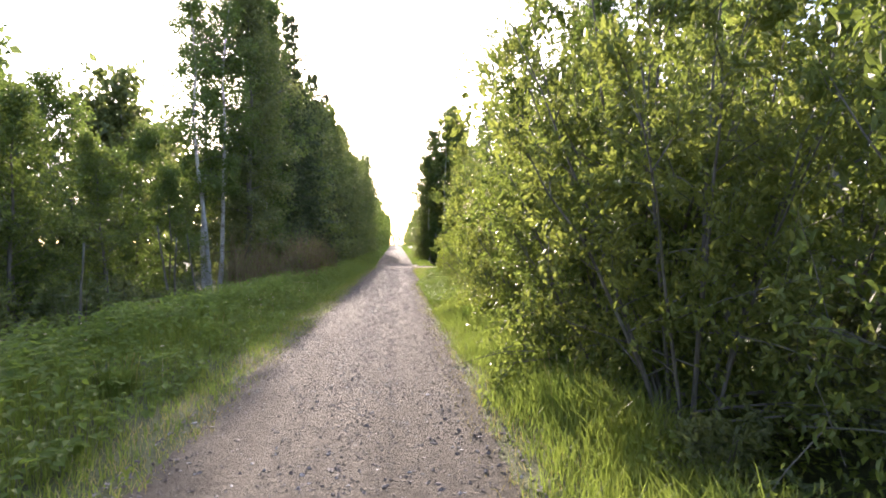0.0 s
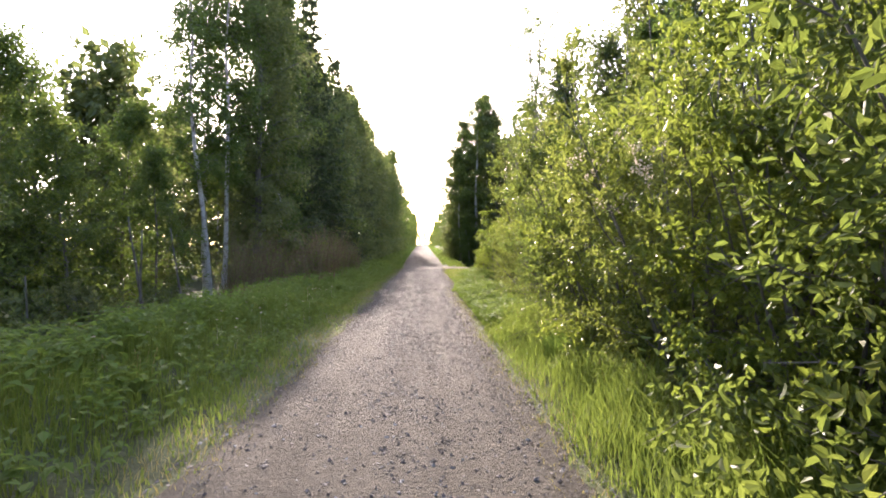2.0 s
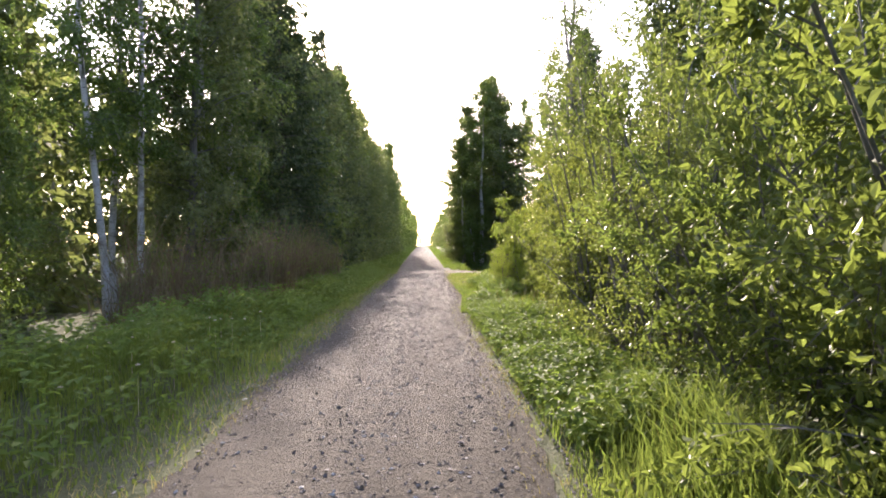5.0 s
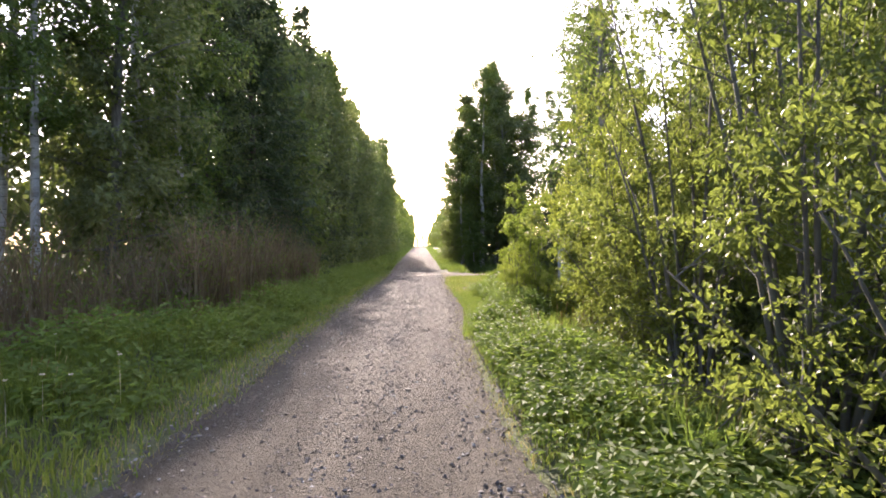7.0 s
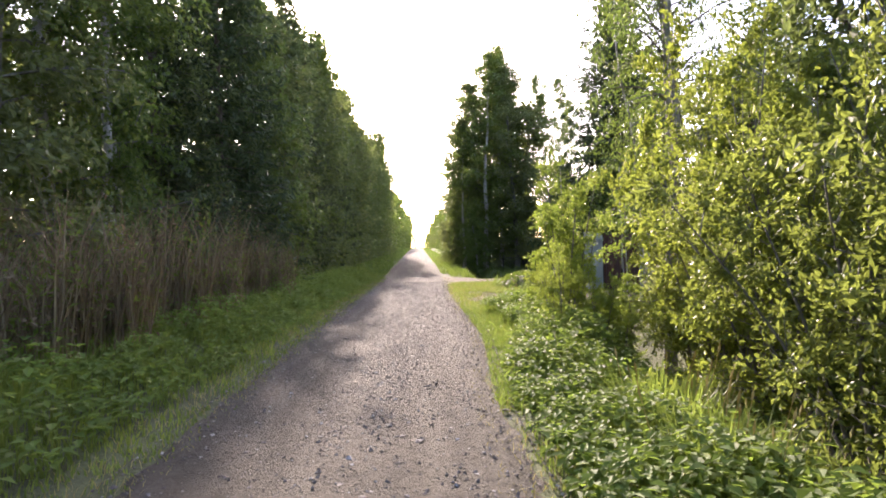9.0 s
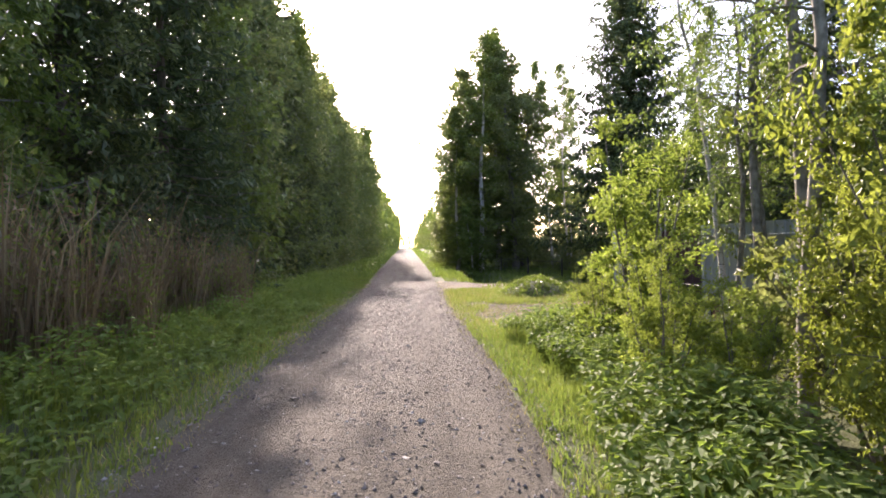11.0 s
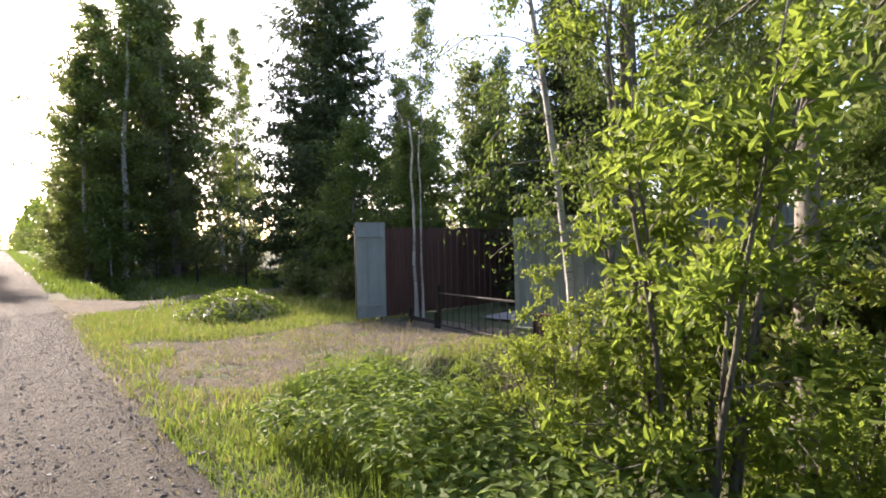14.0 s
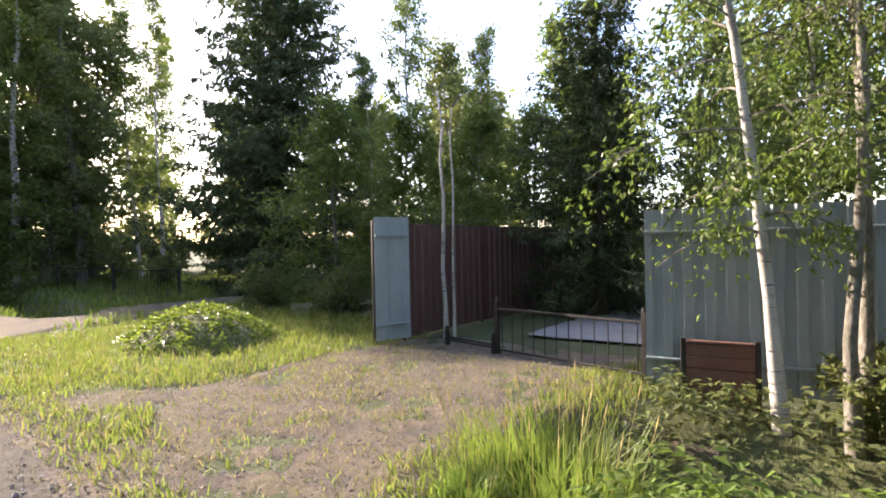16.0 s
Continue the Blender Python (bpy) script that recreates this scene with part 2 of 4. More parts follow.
def leaf_cloud(rng, pos, way, size, wide=0.5, fold=0.18, flat=0.0, oval=False):
    """Pointed, folded leaves: a tip and two lobes each; flat pulls the faces towards the sky."""
    n = len(pos)
    way = unit(way)
    side = rng.normal(size=(n, 3))
    if flat:
        side = (1 - flat) * unit(side) + flat * unit(np.cross(way, np.array([0, 0, 1.0]) + 0.001))
    side = unit(side - (side * way).sum(1, keepdims=True) * way)
    nor = np.cross(side, way)
    size = np.broadcast_to(np.asarray(size, float), (n,))[:, None]
    if oval:
        lo, hi = pos + way * size * 0.3 + nor * size * fold * 0.8, pos + way * size * 0.7 + nor * size * fold * 0.6
        w0, w1 = side * size * wide * 0.5, side * size * wide * 0.4
        v = np.stack([pos, lo + w0, hi + w1, pos + way * size - nor * size * 0.12, hi - w1, lo - w0], 1).reshape(-1, 3)
        k = np.arange(n)[:, None] * 6
        return v, np.concatenate([k + np.array([[q]]).reshape(1, 3) for q in ((0, 2, 1), (0, 3, 2), (0, 4, 3), (0, 5, 4))])
    mid = pos + way * size * 0.45
    v = np.stack([pos, mid + side * size * wide * 0.5 + nor * size * fold, pos + way * size - nor * size * 0.1, mid - side * size * wide * 0.5 + nor * size * fold], 1).reshape(-1, 3)
    k = np.arange(n)[:, None] * 4
    f = np.concatenate([k + np.array([[0, 2, 1]]), k + np.array([[0, 3, 2]])])
    return v, f


def tubes(lines, sides=5):
    """One mesh of tapered tubes along polylines of (points, radii)."""
    V, F, base = [], [], 0
    for pts, rad in lines:
        pts = np.asarray(pts, float)
        tan = unit(np.gradient(pts, axis=0))
        ref = np.array([1.0, 0, 0]) if abs(tan[0][0]) < 0.8 else np.array([0, 1.0, 0])
        u = unit(np.cross(tan, ref))
        w = np.cross(tan, u)
        a = np.linspace(0, 2 * np.pi, sides, endpoint=False)
        ring = pts[:, None] + (np.cos(a)[None, :, None] * u[:, None] + np.sin(a)[None, :, None] * w[:, None]) * np.asarray(rad)[:, None, None]
        V.append(ring.reshape(-1, 3))
        for i in range(len(pts) - 1):
            for j in range(sides):
                k = (j + 1) % sides
                F.append((base + i * sides + j, base + i * sides + k, base + (i + 1) * sides + k, base + (i + 1) * sides + j))
        F.append(tuple(base + (len(pts) - 1) * sides + j for j in range(sides)))
        base += len(pts) * sides
    return np.concatenate(V), F


def trunk_line(rng, h, r, lean=0.02, n=9, sway=0.012, tip=0.12):
    s = np.linspace(0, 1, n)
    wob = np.cumsum(rng.normal(0, sway * h, (n, 2)), 0) * s[:, None] ** 0.5
    d = rng.uniform(0, 6.28)
    p = np.stack([wob[:, 0] + lean * h * s * np.cos(d), wob[:, 1] + lean * h * s * np.sin(d), s * h], 1)
    p[:, :2] -= p[0, :2]
    rad = r * ((1 - s) * (1 - tip) + tip)
    rad[0] *= 1.35
    return p, rad


def limbs_on(rng, line, count, lo, hi, length, rise, droop, r0):
    """Limbs round a trunk between two heights; length and rise are functions of the relative height."""
    p, rad = line
    out = []
    for i in range(count):
        u = lo + (hi - lo) * ((i + rng.uniform(0, 1)) / count)
        k = u * (len(p) - 1)
        i0 = min(int(k), len(p) - 2)
        st = p[i0] + (p[i0 + 1] - p[i0]) * (k - i0)
        az = i * 2.4 + rng.uniform(-0.6, 0.6)
        v = (u - lo) / (hi - lo)
        L = length(v) * rng.uniform(0.5, 1.35)
        e = rise(v) + rng.normal(0, 0.12)
        s = np.linspace(0, 1, 5)[:, None]
        d = np.array([np.cos(az) * np.cos(e), np.sin(az) * np.cos(e), np.sin(e)])
        pts = st + d * L * s + np.array([0, 0, -1.0]) * droop * L * s ** 2 + np.cumsum(rng.normal(0, 0.03 * L, (5, 3)), 0) * s
        rr = max(r0 * (1 - 0.75 * v), 0.006)
        out.append((pts, np.linspace(rr, rr * 0.25, 5)))
    return out


def twigs_on(rng, limbs, per, frac, droop, spread=0.8, lo=0.2):
    """Twig start, end and sag for each limb."""
    a, b = [], []
    for pts, rad in limbs:
        L = np.linalg.norm(pts[-1] - pts[0])
        for _ in range(per):
            u = rng.uniform(lo, 1.0) * 4
            i = min(int(u), 3)
            st = pts[i] + (pts[i + 1] - pts[i]) * (u - i)
            d = unit((pts[i + 1] - pts[i])[None])[0] + rng.normal(0, spread, 3)
            d = d / np.linalg.norm(d)
            l = max(L * frac, 0.25) * rng.uniform(0.5, 1.2)
            a.append(st)
            b.append(st + d * l + np.array([0, 0, -droop * l]))
    return np.array(a), np.array(b)


def leaves_on(rng, a, b, per, size, jitter, wide=0.5, hang=0.3, flat=0.0, oval=False):
    n = len(a) * per
    i = np.repeat(np.arange(len(a)), per)
    u = rng.uniform(0.05, 1.0, n)[:, None]
    tw = b[i] - a[i]
    pos = a[i] + tw * u + rng.normal(0, jitter, (n, 3))
    way = unit(tw) * 0.7 + rng.normal(0, 0.6, (n, 3)) + np.array([0, 0, -hang])
    return leaf_cloud(rng, pos, way, size * rng.uniform(0.6, 1.25, n), wide, 0.16, flat, oval)


def twig_lines(a, b, r, every=1):
    return [((a[i], (a[i] + b[i]) / 2 + (0, 0, 0.02), b[i]), (r, r * 0.7, r * 0.35)) for i in range(0, len(a), every)]


def tree(seed, name, label, h, r, bark, leaf, lo=0.25, count=40, reach=2.2, rise0=0.2, rise1=0.9, droop=0.2, twigs=7, per=30, leaf_size=0.12,
         frac=0.32, tdroop=0.3, jitter=0.08, lean=0.02, wide=0.55, category="tree", hang=0.4, twig_every=3, shape=None):
    """A tapered trunk with limbs and a crown of separate leaves."""
    rng = np.random.default_rng(seed)
    ob = new(name)
    tl = trunk_line(rng, h, r, lean)
    length = shape or (lambda v: reach * (0.62 + 0.38 * math.sin(min(1.0, v * 1.6) * math.pi / 2)) * (1 - 0.72 * max(0.0, v - 0.35) ** 1.3 / 0.57))
    lb = limbs_on(rng, tl, count, lo, 0.97, length, lambda v: rise0 + (rise1 - rise0) * v, droop, r * 0.3)
    v, f = tubes([tl], 9)
    part_np("trunk", v, f, bark, ob, "", True)
    a, b = twigs_on(rng, lb, twigs, frac, tdroop)
    v, f = tubes(lb + twig_lines(a, b, 0.006 + 0.0006 * h, twig_every), 3)
    tagged(part_np("branchwork", v, f, BARK_GREY if bark in (BARK_BIRCH, BARK_OLD) else bark, ob), kind="stuff")
    v, f = leaves_on(rng, a, b, per, leaf_size, jitter, wide, hang)
    part_np("crown", v, f, leaf, ob)
    return tagged(ob, label, category)


def spruce(seed, label, h, r, reach, whorls=26, per_whorl=7, sprays=16, tufts=9, lo=0.06, needle=0.17):
    rng = np.random.default_rng(seed)
    ob = new("spruce_tree")
    tl = trunk_line(rng, h, r, 0.01, 9, 0.002, 0.06)
    v, f = tubes([tl], 9)
    part_np("trunk", v, f, BARK_BROWN, ob, "", True)
    lb = []
    for w in range(whorls):
        u = lo + (0.985 - lo) * (w / (whorls - 1)) ** 0.9
        L0 = reach * (1 - u) ** 0.75 * (0.85 if u < 0.15 else 1) + 0.18
        for k in range(per_whorl):
            az = k * 6.283 / per_whorl + rng.uniform(-0.4, 0.4) + w
            L = L0 * rng.uniform(0.6, 1.15)
            s = np.linspace(0, 1, 5)[:, None]
            out = np.array([np.cos(az), np.sin(az), 0])
            z = (-0.42 + 0.55 * u) * s * L + 0.22 * L * s ** 3
            lb.append((np.array([0, 0, u * h + rng.normal(0, 0.12)]) + out * L * s + np.array([0, 0, 1.0]) * z, np.linspace(0.03 * (1.1 - u), 0.006, 5)))
    v, f = tubes(lb, 3)
    tagged(part_np("branchwork", v, f, BARK_BROWN, ob), kind="stuff")
    a, b = [], []
    for pts, rad in lb:
        L = np.linalg.norm(pts[-1] - pts[0])
        along = unit((pts[-1] - pts[0])[None])[0]
        sd = np.cross(along, (0, 0, 1.0))
        n = max(3, int(sprays * L / reach) + 2)
        for k in range(n):
            u = (k + rng.uniform(0, 1)) / n * 3.9
            i = int(u)
            st = pts[i] + (pts[i + 1] - pts[i]) * (u - i)
            d = along * 0.6 + sd * rng.uniform(-1, 1) + np.array([0, 0, -0.45 + rng.normal(0, 0.2)])
            a.append(st)
            b.append(st + d * (0.16 + 0.22 * L * (1 - u / 5)))
    v, f = leaves_on(rng, np.array(a), np.array(b), tufts, needle, 0.035, 0.3, 0.25)
    part_np("crown", v, f, NEEDLE, ob)
    return tagged(ob, label, "tree")


def bush(seed, name, label, h, spread, leaf, stems=11, twigs=9, per=16, limb_n=7, leaf_size=0.075, wide=0.5, bark=None, tall_leaf_lo=0.08, category="bush", flat=0.0, r=0.022, oval=False):
    """Many stems from one root, arching outward, leafy from low down."""
    rng = np.random.default_rng(seed)
    ob = new(name)
    st, lb = [], []
    for i in range(stems):
        az = i * 2.4 + rng.uniform(-0.5, 0.5)
        out = spread * rng.uniform(0.2, 0.9)
        hh = h * rng.uniform(0.62, 1.0) * (1.05 - 0.35 * out / spread)
        s = np.linspace(0, 1, 7)
        p = np.stack([np.cos(az) * (0.12 + out * s ** 1.2), np.sin(az) * (0.12 + out * s ** 1.2), hh * s ** 0.9], 1) + np.cumsum(rng.normal(0, 0.025 * h / 3, (7, 3)), 0) * s[:, None]
        line = (p, np.linspace(r, 0.004, 7) * rng.uniform(0.7, 1.3))
        st.append(line)
        lb += limbs_on(rng, line, limb_n, tall_leaf_lo, 0.98, lambda v: spread * 0.62 * (1.05 - 0.6 * v), lambda v: 0.15 + 0.7 * v, 0.12, 0.009)
    a, b = twigs_on(rng, lb, twigs, 0.42, 0.05, 0.8, 0.1)
    for line in st:
        v, f = tubes([line], 6)
        part_np("stem", v, f, bark or BARK_GREY, ob, "", True)
    v, f = tubes(lb + twig_lines(a, b, 0.004, 4), 3)
    tagged(part_np("branchwork", v, f, bark or BARK_GREY, ob), kind="stuff")
    v, f = leaves_on(rng, a, b, per, leaf_size, 0.03, wide, 0.1, flat, oval)
    part_np("crown", v, f, leaf, ob)
    return tagged(ob, label, category)


def ease(a, b, x):
    s = np.clip((x - a) / (b - a), 0, 1)
    return s * s * (3 - 2 * s)


# ---- the ground ----
def wave(x, y):
    return 0.5 * np.sin(x * 1.7 + np.sin(y * 0.9)) + 0.5 * np.sin(y * 1.3 + 1.7 * np.sin(x * 0.7)) + 0.35 * np.sin(x * 4.1 + y * 3.3) + 0.25 * np.sin(5.3 * y - 2.2 * x)


def road_right(y):
    return 0.78 + 0.38 * ease(21, 27, y) + 0.35 * ease(33, 45, y)


def road_left(y):
    return -1.8 - 0.1 * ease(18, 30, y) + 0 * y


def height(x, y):
    """The lie of the land: a flat road, ditches, the bridge of the driveway, a slow rise far off."""
    z = 0.02 * np.maximum(0, y - 45) * (1 - 0.5 * ease(100, 400, y))
    left = ease(-4.3, -6.4, x)
    z = z - 0.75 * left + 0.35 * ease(-7, -10, x)
    z = z + 0.1 * ease(-2.6, -3.6, x) * (1 - left)
    drive = ease(30.3, 31.6, y) * (1 - ease(44.0, 48.0, y))
    hole = ease(22.0, 25.0, y)
    right = ease(road_right(y) + 0.7 + 0.7 * hole, road_right(y) + 2.1 + 0.4 * hole, x) * (1 - drive)
    z = z - (0.5 + 0.5 * hole) * right + (0.45 + 0.4 * hole) * ease(3.5 + 0.7 * hole, 4.5 + 0.8 * hole, x) * (1 - drive)
    off = ease(0.0, 1.0, np.minimum(np.abs(x - road_right(y)), np.abs(x - road_left(y)))) * np.where((x > road_left(y)) & (x < road_right(y)), 0, 1)
    return z + 0.035 * off * wave(x, y) * (1 - 0.75 * drive * (1 - ease(6.5, 7.5, x)))


def sheet(xs, ys, lift=0.0, keep=None):
    X, Y = np.meshgrid(xs, ys)
    V = np.stack([X, Y, height(X, Y) + lift], -1).reshape(-1, 3)
    n = len(xs)
    F = [(j * n + i, j * n + i + 1, (j + 1) * n + i + 1, (j + 1) * n + i) for j in range(len(ys) - 1) for i in range(n - 1)]
    return V, F


xs = np.concatenate([[-800, -300, -120, -60, -30, -20], np.arange(-14, 16, 0.3), [18, 25, 40, 80, 200, 500, 900]])
ys = np.concatenate([[-600, -200, -60, -25, -12], np.arange(-6, 62, 0.4), np.arange(62, 130, 3), [150, 200, 300, 500, 900, 1800]])
v, f = sheet(xs, ys, -0.03)
ground = tagged(part_np("ground", v, f, SOIL, None, "", True), "dark grassy soil under the verges and woods", "ground", kind="structure")

rng = np.random.default_rng(5)
ys = np.concatenate([np.arange(-12, 70, 0.12), np.arange(70, 420, 3.0)])
u = np.linspace(0, 1, 25)
edge_l = road_left(ys) + np.convolve(rng.normal(0, 0.09, len(ys)), np.ones(15) / 9, "same") + rng.normal(0, 0.02, len(ys))
edge_r = road_right(ys) + np.convolve(rng.normal(0, 0.09, len(ys)), np.ones(15) / 9, "same") + rng.normal(0, 0.02, len(ys))
X = edge_l[:, None] + (edge_r - edge_l)[:, None] * u
Y = np.repeat(ys[:, None], 25, 1)
rut = -0.018 * (np.exp(-((u - 0.27) / 0.1) ** 2) + np.exp(-((u - 0.76) / 0.1) ** 2)) - 0.035 * (np.abs(2 * u - 1) ** 10)
Z = height(X, Y) * 1.0 + 0.012 + rut[None] + rng.normal(0, 0.0035, X.shape)
F = [(j * 25 + i, j * 25 + i + 1, (j + 1) * 25 + i + 1, (j + 1) * 25 + i) for j in range(len(ys) - 1) for i in range(24)]
road = tagged(part_np("road", np.stack([X, Y, Z], -1).reshape(-1, 3), F, GRAVEL, None, "", True), "grey-brown gravel road with worn wheel tracks", "road", kind="structure")

# trodden dirt of the driveway, from the road to the gate
xs, ys = np.arange(1.0, 7.2, 0.12), np.arange(30.2, 37.0, 0.12)
X, Y = np.meshgrid(xs, ys)
inside = (Y > 31.35 + 0.25 * wave(X * 1.1, Y) + 0.12 * np.maximum(0, 3.5 - X)) & (Y < 35.3 + 0.25 * wave(X, Y * 1.3) + 0.55 * np.maximum(0, 3.2 - X)) & (X > road_right(Y) - 0.35) & (wave(X * 2.3, Y * 2.7) + 0.6 * np.sin(9 * X) * np.sin(8 * Y) < 0.75)
V = np.stack([X, Y, height(X, Y) + np.where(inside, -0.006, -0.05)], -1).reshape(-1, 3)
n = len(xs)
F = [(j * n + i, j * n + i + 1, (j + 1) * n + i + 1, (j + 1) * n + i) for j in range(len(ys) - 1) for i in range(n - 1)]
tagged(part_np("driveway", V, F, DIRT, None, "", True), "trodden dirt driveway with thin yellow grass", "driveway", kind="structure")
# pale sandy track that leaves the road further on
xs, ys = np.arange(1.2, 9.0, 0.15), np.arange(39.5, 48.5, 0.15)
X, Y = np.meshgrid(xs, ys)
inside = (np.abs(Y - 43.6 - 0.12 * X) < 1.7 + 0.7 * np.maximum(0, 3.4 - X) + 0.22 * wave(X, Y * 1.2) - 0.12 * np.maximum(0, X - 5)) & (X > road_right(Y) - 0.1)
V = np.stack([X, Y, height(X, Y) + np.where(inside, 0.016, -0.07)], -1).reshape(-1, 3)
n = len(xs)
F = [(j * n + i, j * n + i + 1, (j + 1) * n + i + 1, (j + 1) * n + i) for j in range(len(ys) - 1) for i in range(n - 1)]
tagged(part_np("side_track", V, F, DIRT, None, "", True), "pale sandy side track leaving the road", "track", kind="structure")
v, f = sheet(np.arange(7.9, 14.0, 0.5), np.arange(31.9, 34.2, 0.5), 0.02)
tagged(part_np("pavement", v, f, CONCRETE, None, "", True), "pale concrete yard slab behind the gate", "pavement", kind="structure")


# ---- trees ----
def ground_at(x, y):
    return float(height(np.array(float(x)), np.array(float(y))))


def plant(proto, x, y, s=1.0, turn=0.0, sink=0.03, tall=1.0, group=""):
    ob = copy_thing(proto, Matrix.LocRotScale((x, y, ground_at(x, y) - sink), Euler((0, 0, turn)), (s, s, s * tall)))
    return tagged(ob, group=group)


def place(ob, x, y, turn=0.0, sink=0.03):
    ob.location = (x, y, ground_at(x, y) - sink)
    ob.rotation_euler = (0, 0, turn)
    return ob


R2 = random.Random(11)

# left woods: tall dark wall from 24 m on, lower young trees before it
wall_a = place(tree(1, "alder_tree", "tall dark alder in the dense roadside wood", 15.5, 0.16, BARK_GREY, LEAF_DARK, 0.04, 66, 2.7, 0.1, 0.95, 0.15, 10, 28, 0.165, 0.3, 0.2, 0.19, wide=0.6), -7.2, 26.5)
wall_b = place(tree(2, "birch_tree", "tall birch with a full leafy crown in the roadside wood", 16.5, 0.14, BARK_BIRCH, LEAF_BIRCH, 0.08, 58, 2.5, 0.35, 1.0, 0.3, 10, 26, 0.15, 0.32, 0.5, 0.17, wide=0.6), -7.2, 30.0, 1.0)
wall_c = place(spruce(3, "tall dark spruce standing in the roadside wood", 16.5, 0.16, 2.9, 30, 8, 10, 7, 0.05, 0.3), -7.6, 33.4)
back_a = place(tree(14, "alder_tree", "leafy alder filling the woods behind", 14.5, 0.15, BARK_GREY, LEAF_DARK, 0.04, 52, 2.9, 0.1, 0.95, 0.15, 7, 18, 0.29, 0.34, 0.2, 0.3, wide=0.6, twig_every=20), -7.6, 46.8)
back_b = place(tree(15, "birch_tree", "leafy birch filling the woods behind", 14.5, 0.13, BARK_BIRCH, LEAF_BIRCH, 0.08, 48, 2.6, 0.3, 1.0, 0.3, 7, 18, 0.26, 0.36, 0.5, 0.26, wide=0.6, twig_every=6), -7.4, 49.4)
tallb = place(tree(6, "birch_tree", "very tall slender birch with airy foliage and pale trunk", 17.0, 0.11, BARK_BIRCH, LEAF_BIRCH, 0.28, 50, 2.3, 0.5, 1.1, 0.35, 9, 24, 0.14, 0.36, 0.6, 0.15), -8.7, 25.3)
for k, y in enumerate(np.arange(28.3, 100.0, 2.7)):
    near = (wall_b, tallb, wall_a, wall_c) if y < 36 else (back_a, back_b, back_a, wall_c if y < 60 else back_a)
    plant(near[k % 4], -7.1 + 0.4 * ease(34, 38, y) + 1.3 * ease(66, 84, y) - R2.uniform(0, 0.8), y + R2.uniform(-0.6, 0.6), R2.uniform(0.98, 1.16), R2.uniform(0, 6.28), group="roadside wood")
low_far = place(tree(8, "birch_tree", "leafy birch standing further back in the woods", 11.0, 0.12, BARK_BIRCH, LEAF_DARK, 0.03, 36, 2.9, 0.15, 0.95, 0.15, 6, 9, 0.48, 0.34, 0.2, 0.3, wide=0.65, twig_every=30), -13.0, 28.0)
for k, y in enumerate(np.arange(-6.0, 66.0, 4.4)):
    plant(low_far, -13.5 - R2.uniform(0, 3.0), y + R2.uniform(-1, 1), R2.uniform(0.75, 0.95) * (0.7 if y < 18 else 1.1), R2.uniform(0, 6.28), group="back of the woods")
for k, y in enumerate(np.arange(-6.0, 60.0, 6.5)):
    plant(low_far, -19.0 - R2.uniform(0, 4.0), y + R2.uniform(-1, 1), R2.uniform(0.8, 1.0) * (0.8 if y < 18 else 1.1), R2.uniform(0, 6.28), group="back of the woods")
young = place(tree(4, "young_alder", "young leafy alder at the edge of the wood", 6.4, 0.06, BARK_GREY, LEAF_BIRCH, 0.06, 46, 1.8, 0.3, 0.9, 0.2, 9, 24, 0.11, 0.34, 0.25, 0.12), -8.4, 9.0)
for x, y, s in ((-9.5, 6.0, 1.1), (-10.5, 11.5, 1.3), (-8.8, 13.0, 0.9), (-11.5, 15.5, 1.4), (-9.0, 17.5, 0.9), (-8.3, 20.5, 0.8), (-13.0, 9.0, 1.5), (-10.2, 22.0, 1.1), (-12.5, 4.0, 1.4), (-9.0, 2.0, 1.15),
                (-9.7, 9.4, 1.0), (-10.2, 15.2, 1.1), (-8.6, 7.6, 0.7), (-11.0, 19.6, 1.25)):
    plant(young, x, y, s, R2.uniform(0, 6.28), group="young wood")
plant(tallb, -7.93, 23.66, 0.92, 2.0)
plant(tallb, -8.0, 25.0, 0.95, 4.0)

# far lines of trees on both sides
far = place(tree(9, "birch_tree", "distant leafy birch beside the road", 11.0, 0.12, BARK_BIRCH, LEAF_BIRCH, 0.03, 30, 2.7, 0.2, 0.9, 0.15, 5, 11, 0.5, 0.36, 0.2, 0.3, wide=0.65, twig_every=40), 6.4, 68.0)
for k, y in enumerate(np.arange(74.0, 330.0, 7.5)):
    plant(far, 6.6 + R2.uniform(-0.9, 1.4), y, R2.uniform(0.55, 1.0), R2.uniform(0, 6.28), group="distant trees", tall=R2.uniform(0.9, 1.2))
for k, y in enumerate(np.arange(100.0, 330.0, 7.5)):
    plant(far, -5.9 + R2.uniform(-1.2, 0.9), y, R2.uniform(1.0, 1.35), R2.uniform(0, 6.28), group="distant trees", tall=R2.uniform(0.9, 1.2))

for x, y in ((-5.0, 338.0), (-1.5, 346.0), (2.0, 342.0), (5.0, 350.0)):
    plant(far, x, y, R2.uniform(0.55, 0.8), R2.uniform(0, 6.28), group="distant trees")

